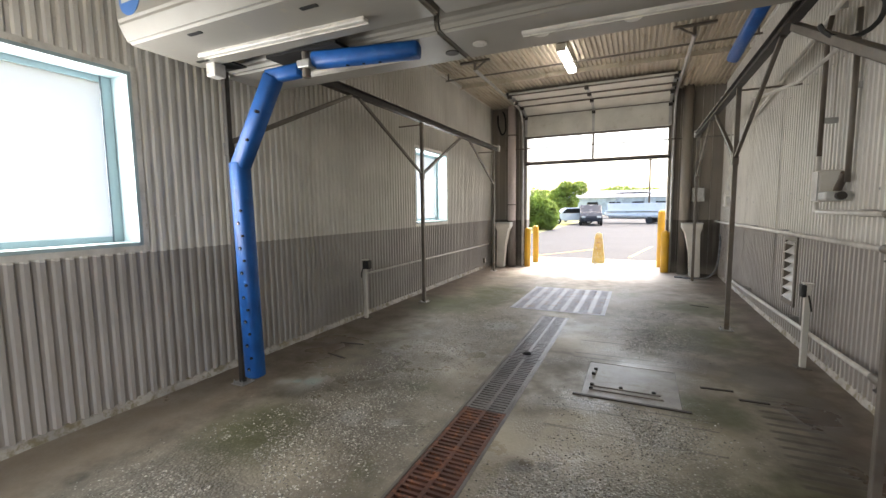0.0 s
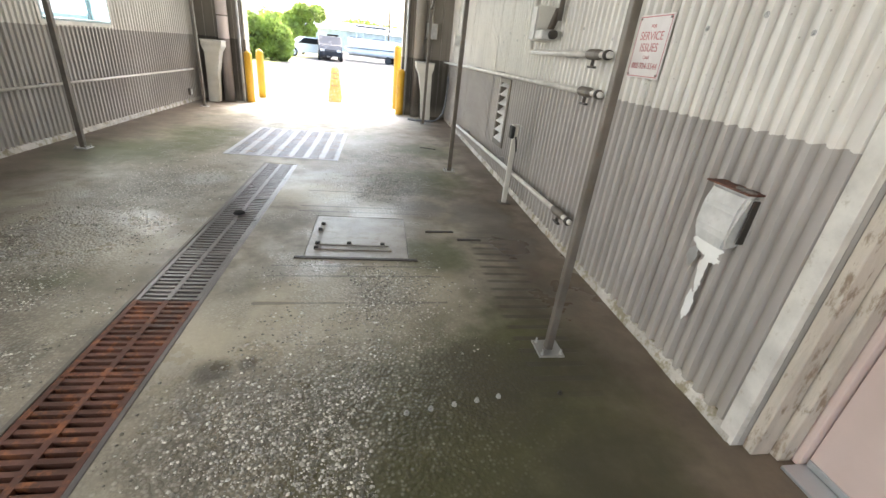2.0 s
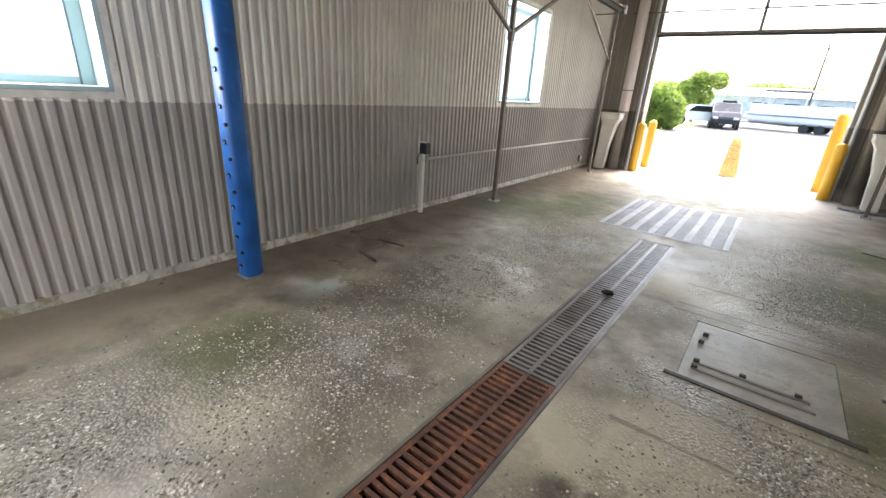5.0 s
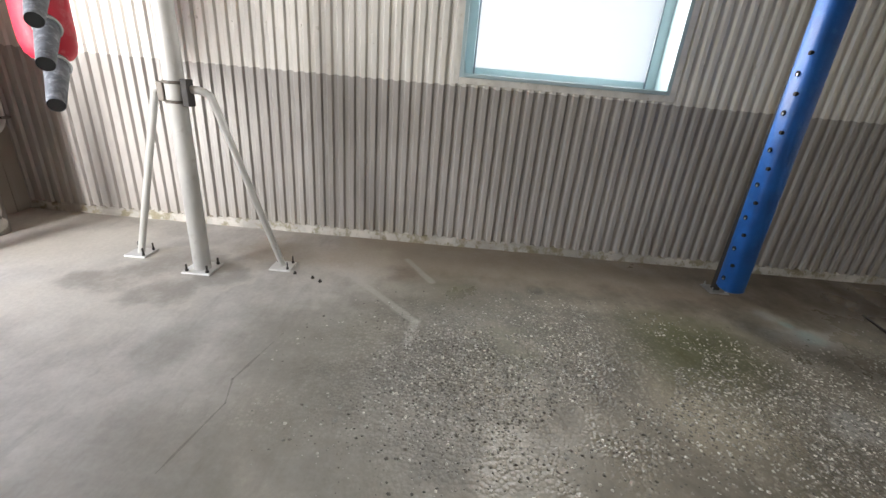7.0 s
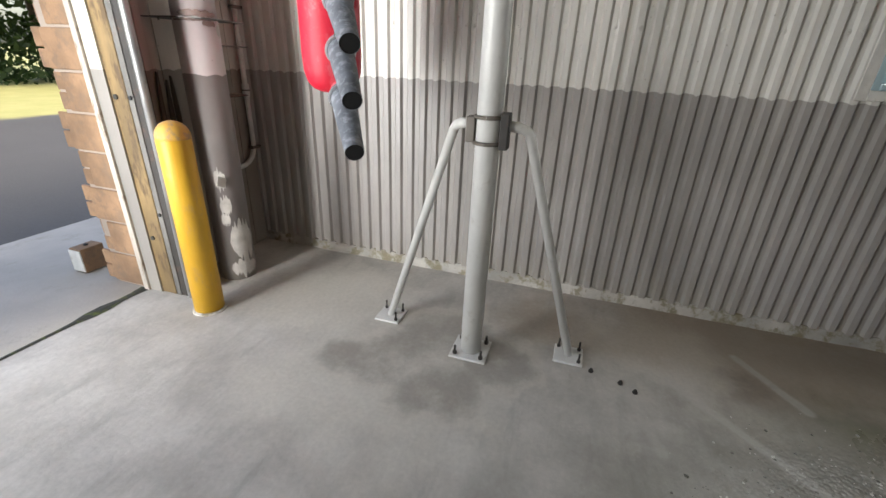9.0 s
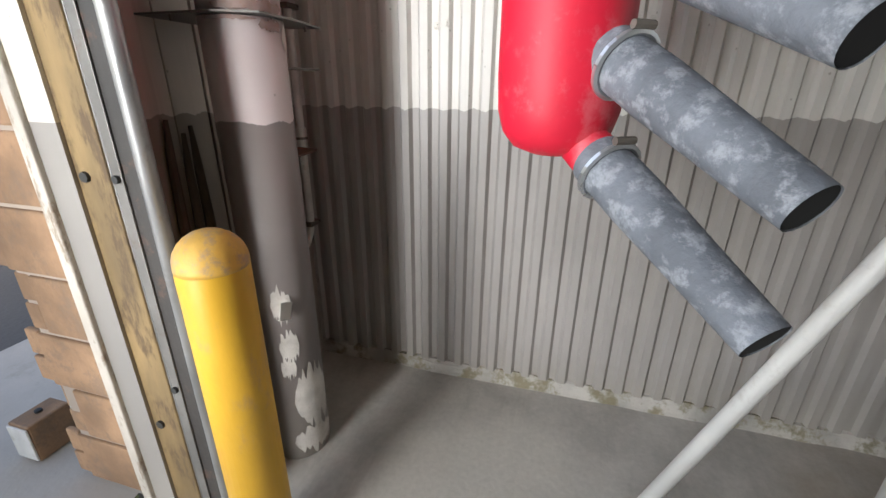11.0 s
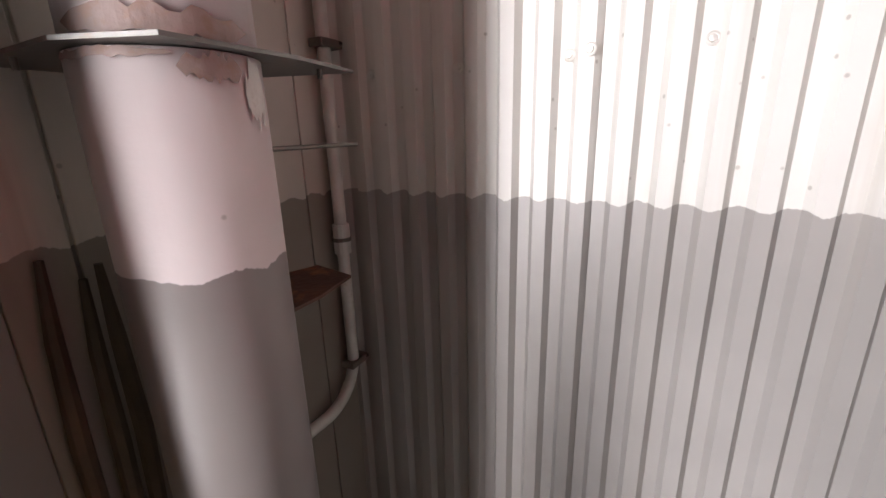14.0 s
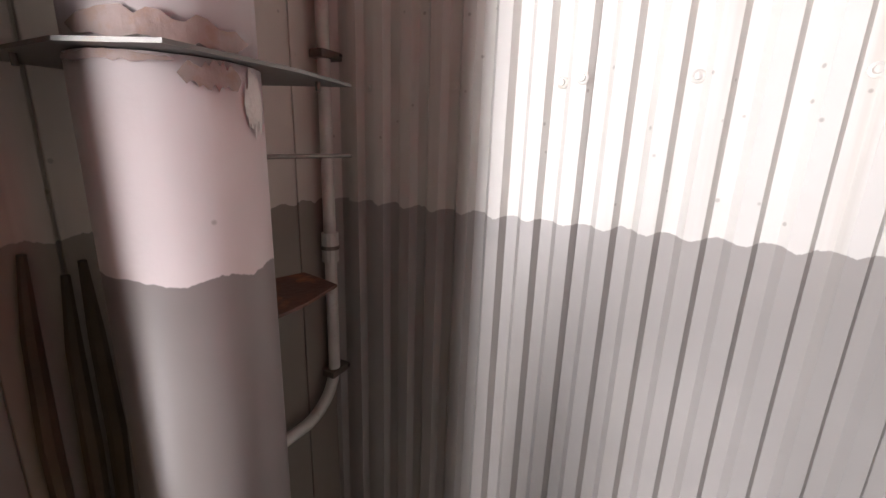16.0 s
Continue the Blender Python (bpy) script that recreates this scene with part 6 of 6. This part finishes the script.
thing(hedge, "bright green clipped hedge beside the lot", "hedge")
tree(-6.6, 47, 4.2, 3.6, M_LEAF, 11, "leafy green tree beyond the lot", 7000, 0.15)
for i, (x, y, h) in enumerate(((-9.5, -19, 8), (-13, -18, 9), (-17, -19, 8.5), (-21, -18, 9), (-6.0, -20, 8.5), (-25, -20, 9), (-2, -21, 9), (-15, -23, 11), (-10.5, -23, 11))):
    tree(x, y, h, h * 0.75, M_LEAFDARK, 30 + i, "dark leafy tree at the wood's edge", 4200, 0.22)
wood = empty("woods", 0, 0, 0)
foliage("undergrowth", [(-30 + k * 3.2, -19.5 - (k % 3), 0.9, 2.2, 1.2, 1.6) for k in range(14)], 12000, 0.16, M_LEAFDARK, 77, wood)
thing(wood, "dark undergrowth at the wood's edge", "bushes", kind="stuff")
far = empty("far_woods", 0, 0, 0)
foliage("crown", [(-60 + k * 7, 118 + 6 * math.sin(k * 2.1), 2.8 + 1.0 * math.sin(k * 1.7), 5.5, 3, 3.0) for k in range(20)], 14000, 0.55, M_LEAF, 78, far)
thing(far, "distant line of green trees", "woods", kind="stuff")


def car(x, y, rz, material, label, s=1.0, tall=1.0):
    e = empty("car", x, y, -0.02, rz)
    bm = bmesh.new()
    prof = [(-2.2, 0.35), (-2.25, 0.75), (-1.9, 0.95 * tall), (-1.2, 1.0 * tall), (-0.6, 1.5 * tall), (1.3, 1.52 * tall), (2.05, 1.0 * tall), (2.2, 0.8), (2.2, 0.35)]
    a = [bm.verts.new((px * s, -0.85, pz)) for px, pz in prof]
    c = [bm.verts.new((px * s, 0.85, pz)) for px, pz in prof]
    n = len(prof)
    for k in range(n):
        bm.faces.new((a[k], a[(k + 1) % n], c[(k + 1) % n], c[k]))
    bm.faces.new(a)
    bm.faces.new(c[::-1])
    bmesh.ops.bevel(bm, geom=list(bm.edges), offset=0.06, segments=2, affect='EDGES')
    part("body", bm, material, e)
    for sy in (-0.86, 0.86):
        part("side_window", slant2(-0.75 * s, 1.5 * s, sy, 1.02 * tall, 1.42 * tall), M_SHADE_BLACK, e)
    for px in (-1.4, 1.35):
        for sy in (-0.8, 0.8):
            wl = part("wheel", tube([(px * s, sy - 0.1, 0.34), (px * s, sy + 0.1, 0.34)], 0.34, sides=20), M_BLACK, e)
            part("rim", tube([(px * s, sy - 0.105, 0.34), (px * s, sy + 0.105, 0.34)], 0.2, sides=16), M_ALU, wl)
    for sy in (-0.6, 0.6):
        part("headlight", box(-2.27 * s, -2.2 * s, sy - 0.16, sy + 0.16, 0.66, 0.8, 0.01), M_ALU, e)
    return thing(e, label, "car")


def slant2(x0, x1, y, z0, z1):
    bm = bmesh.new()
    vs = [bm.verts.new(p) for p in ((x0 - 0.25, y - 0.012, z0), (x1 + 0.35, y - 0.012, z0), (x1 - 0.1, y - 0.012, z1), (x0 + 0.2, y - 0.012, z1), (x0 - 0.25, y + 0.012, z0), (x1 + 0.35, y + 0.012, z0), (x1 - 0.1, y + 0.012, z1), (x0 + 0.2, y + 0.012, z1))]
    for f in ((0, 1, 2, 3), (7, 6, 5, 4), (0, 4, 5, 1), (1, 5, 6, 2), (2, 6, 7, 3), (3, 7, 4, 0)):
        bm.faces.new([vs[k] for k in f])
    return bm


car(-3.4, 39.5, 98, M_CARDARK, "dark parked car on the lot", 1.0, 1.15)
car(-5.2, 41.0, 20, M_CARWHITE, "white parked car on the lot")
car(4.2, 58.0, 10, M_CARRED, "red parked car far across the lot")
car(7.2, 59.0, 10, M_CARWHITE, "white parked car far across the lot")
car(1.6, 60.0, 10, M_CARDARK, "dark parked car far across the lot")

boat = empty("pontoon_boat", 0.4, 39.5, 0)
for sy in (-0.8, 0.8):
    part("pontoon", tube([(-3.4, sy, 0.95), (-2.9, sy, 0.8), (3.2, sy, 0.8)], 0.3, sides=16, radii=[0.08, 0.3, 0.3]), M_CARWHITE, boat)
part("deck", box(-3.2, 3.2, -1.2, 1.2, 1.1, 1.2, 0.02), M_CARWHITE, boat)
part("fence", box(-3.0, 3.1, -1.16, -1.1, 1.2, 1.85, 0.02), M_CARWHITE, boat)
part("fence", box(-3.0, 3.1, 1.1, 1.16, 1.2, 1.85, 0.02), M_CARWHITE, boat)
part("fence", box(-3.0, -2.94, -1.1, 1.1, 1.2, 1.85, 0.02), M_CLAD, boat)
part("canopy", box(-2.4, 0.4, -1.1, 1.1, 2.75, 2.85, 0.04), M_CARDARK, boat)
for px in (-2.3, 0.3):
    part("bow", tube([(px, -1.1, 1.8), (px * 0.9, -1.05, 2.75), (px * 0.9, 1.05, 2.75), (px, 1.1, 1.8)], 0.03, sides=8), M_ALU, boat)
part("trailer", box(-4.4, 3.0, -0.4, 0.4, 0.42, 0.5, 0.02), M_STEEL, boat)
for px in (0.6, 1.5):
    for sy in (-1.0, 1.0):
        part("wheel", tube([(px, sy - 0.09, 0.28), (px, sy + 0.09, 0.28)], 0.3, sides=18), M_BLACK, boat)
boat.matrix_world = pose(0.9, 44.0, -0.02, 0, 0, -12)
thing(boat, "white and dark pontoon boat on a trailer", "boat")


def shed(x, y, w, d, h, rz, label, n=5):
    e = empty("building", x, y, -0.02, rz)
    part("wall", box(-w / 2, w / 2, -d / 2, d / 2, 0, h), M_CLAD, e)
    bm = bmesh.new()
    vs = [bm.verts.new(p) for p in ((-w / 2 - 0.4, -d / 2 - 0.4, h), (w / 2 + 0.4, -d / 2 - 0.4, h), (w / 2 + 0.4, d / 2 + 0.4, h), (-w / 2 - 0.4, d / 2 + 0.4, h), (-w / 2 - 0.4, 0, h + 1.4), (w / 2 + 0.4, 0, h + 1.4))]
    for f in ((0, 1, 5, 4), (2, 3, 4, 5), (0, 4, 3), (1, 2, 5), (0, 3, 2, 1)):
        bm.faces.new([vs[k] for k in f])
    part("roof", bm, M_ROOF, e)
    for k in range(n):
        a = -w / 2 + (k + 0.5) * w / n
        wd = part("window", box(a - w / n * 0.25, a + w / n * 0.25, -d / 2 - 0.05, -d / 2 + 0.02, h * 0.35, h * 0.75), M_SHADE_BLACK, e)
        part("sill", box(a - w / n * 0.28, a + w / n * 0.28, -d / 2 - 0.12, -d / 2 - 0.01, h * 0.31, h * 0.345), M_CARWHITE, wd)
    return thing(e, label, "building")


shed(4, 88, 34, 10, 3.2, 0, "long low grey building with a dark roof", 9)
shed(-11.5, 40, 4.5, 4, 2.3, 10, "small shed with a pale roof behind the hedge", 2)
lp = empty("utility_pole", 1.6, 62, 0)
part("pole", tube([(0, 0, -0.02), (0, 0, 8.0)], 0.1, sides=10, radii=[0.12, 0.08]), M_BARK, lp)
part("cross_arm", box(-0.8, 0.8, -0.05, 0.05, 7.4, 7.52, 0.01), M_BARK, lp)
thing(lp, "thin utility pole far across the lot", "pole")

ab = empty("floor_sign", -0.57, 13.35, 0)
for s in (-1, 1):
    bm = bmesh.new()
    vs = [bm.verts.new((x, yy, z)) for yy_o in (0.0, 0.018) for x, yy, z in ((-0.16, s * (0.16 + yy_o), 0.0), (0.16, s * (0.16 + yy_o), 0.0), (0.085, s * (0.01 + yy_o), 0.78), (-0.085, s * (0.01 + yy_o), 0.78))]
    for f in ((0, 1, 2, 3), (7, 6, 5, 4), (0, 4, 5, 1), (1, 5, 6, 2), (2, 6, 7, 3), (3, 7, 4, 0)):
        bm.faces.new([vs[k] for k in f])
    part("board", bm, M_SIGNYELLOW, ab)
    for k, (z, w) in enumerate(((0.66, 0.05), (0.55, 0.06), (0.38, 0.08))):
        q = s * (0.18 - 0.195 * z + 0.0195)
        part("lettering_bar", bar((-w, q, z), (w, q, z), 0.05, 0.006, bevel=0), M_SIGNRED, ab)
part("handle", tube([(-0.06, 0, 0.78), (0, 0, 0.83), (0.06, 0, 0.78)], 0.012, sides=8), M_SIGNYELLOW, ab)
thing(ab, "yellow folding floor sign with faded lettering", "floor sign")
for i, (x0, y0, x1, y1) in enumerate(((-2.6, 14.6, -0.9, 17.5), (0.2, 15.0, 0.9, 19.0), (1.0, 15.0, 1.7, 19.0))):
    o = link("road_marking", bar((x0, y0, -0.017), (x1, y1, -0.017), 0.1, 0.006, bevel=0), M_YELLOW)
    thing(o, "faded yellow line painted on the asphalt", "road marking", kind="structure")
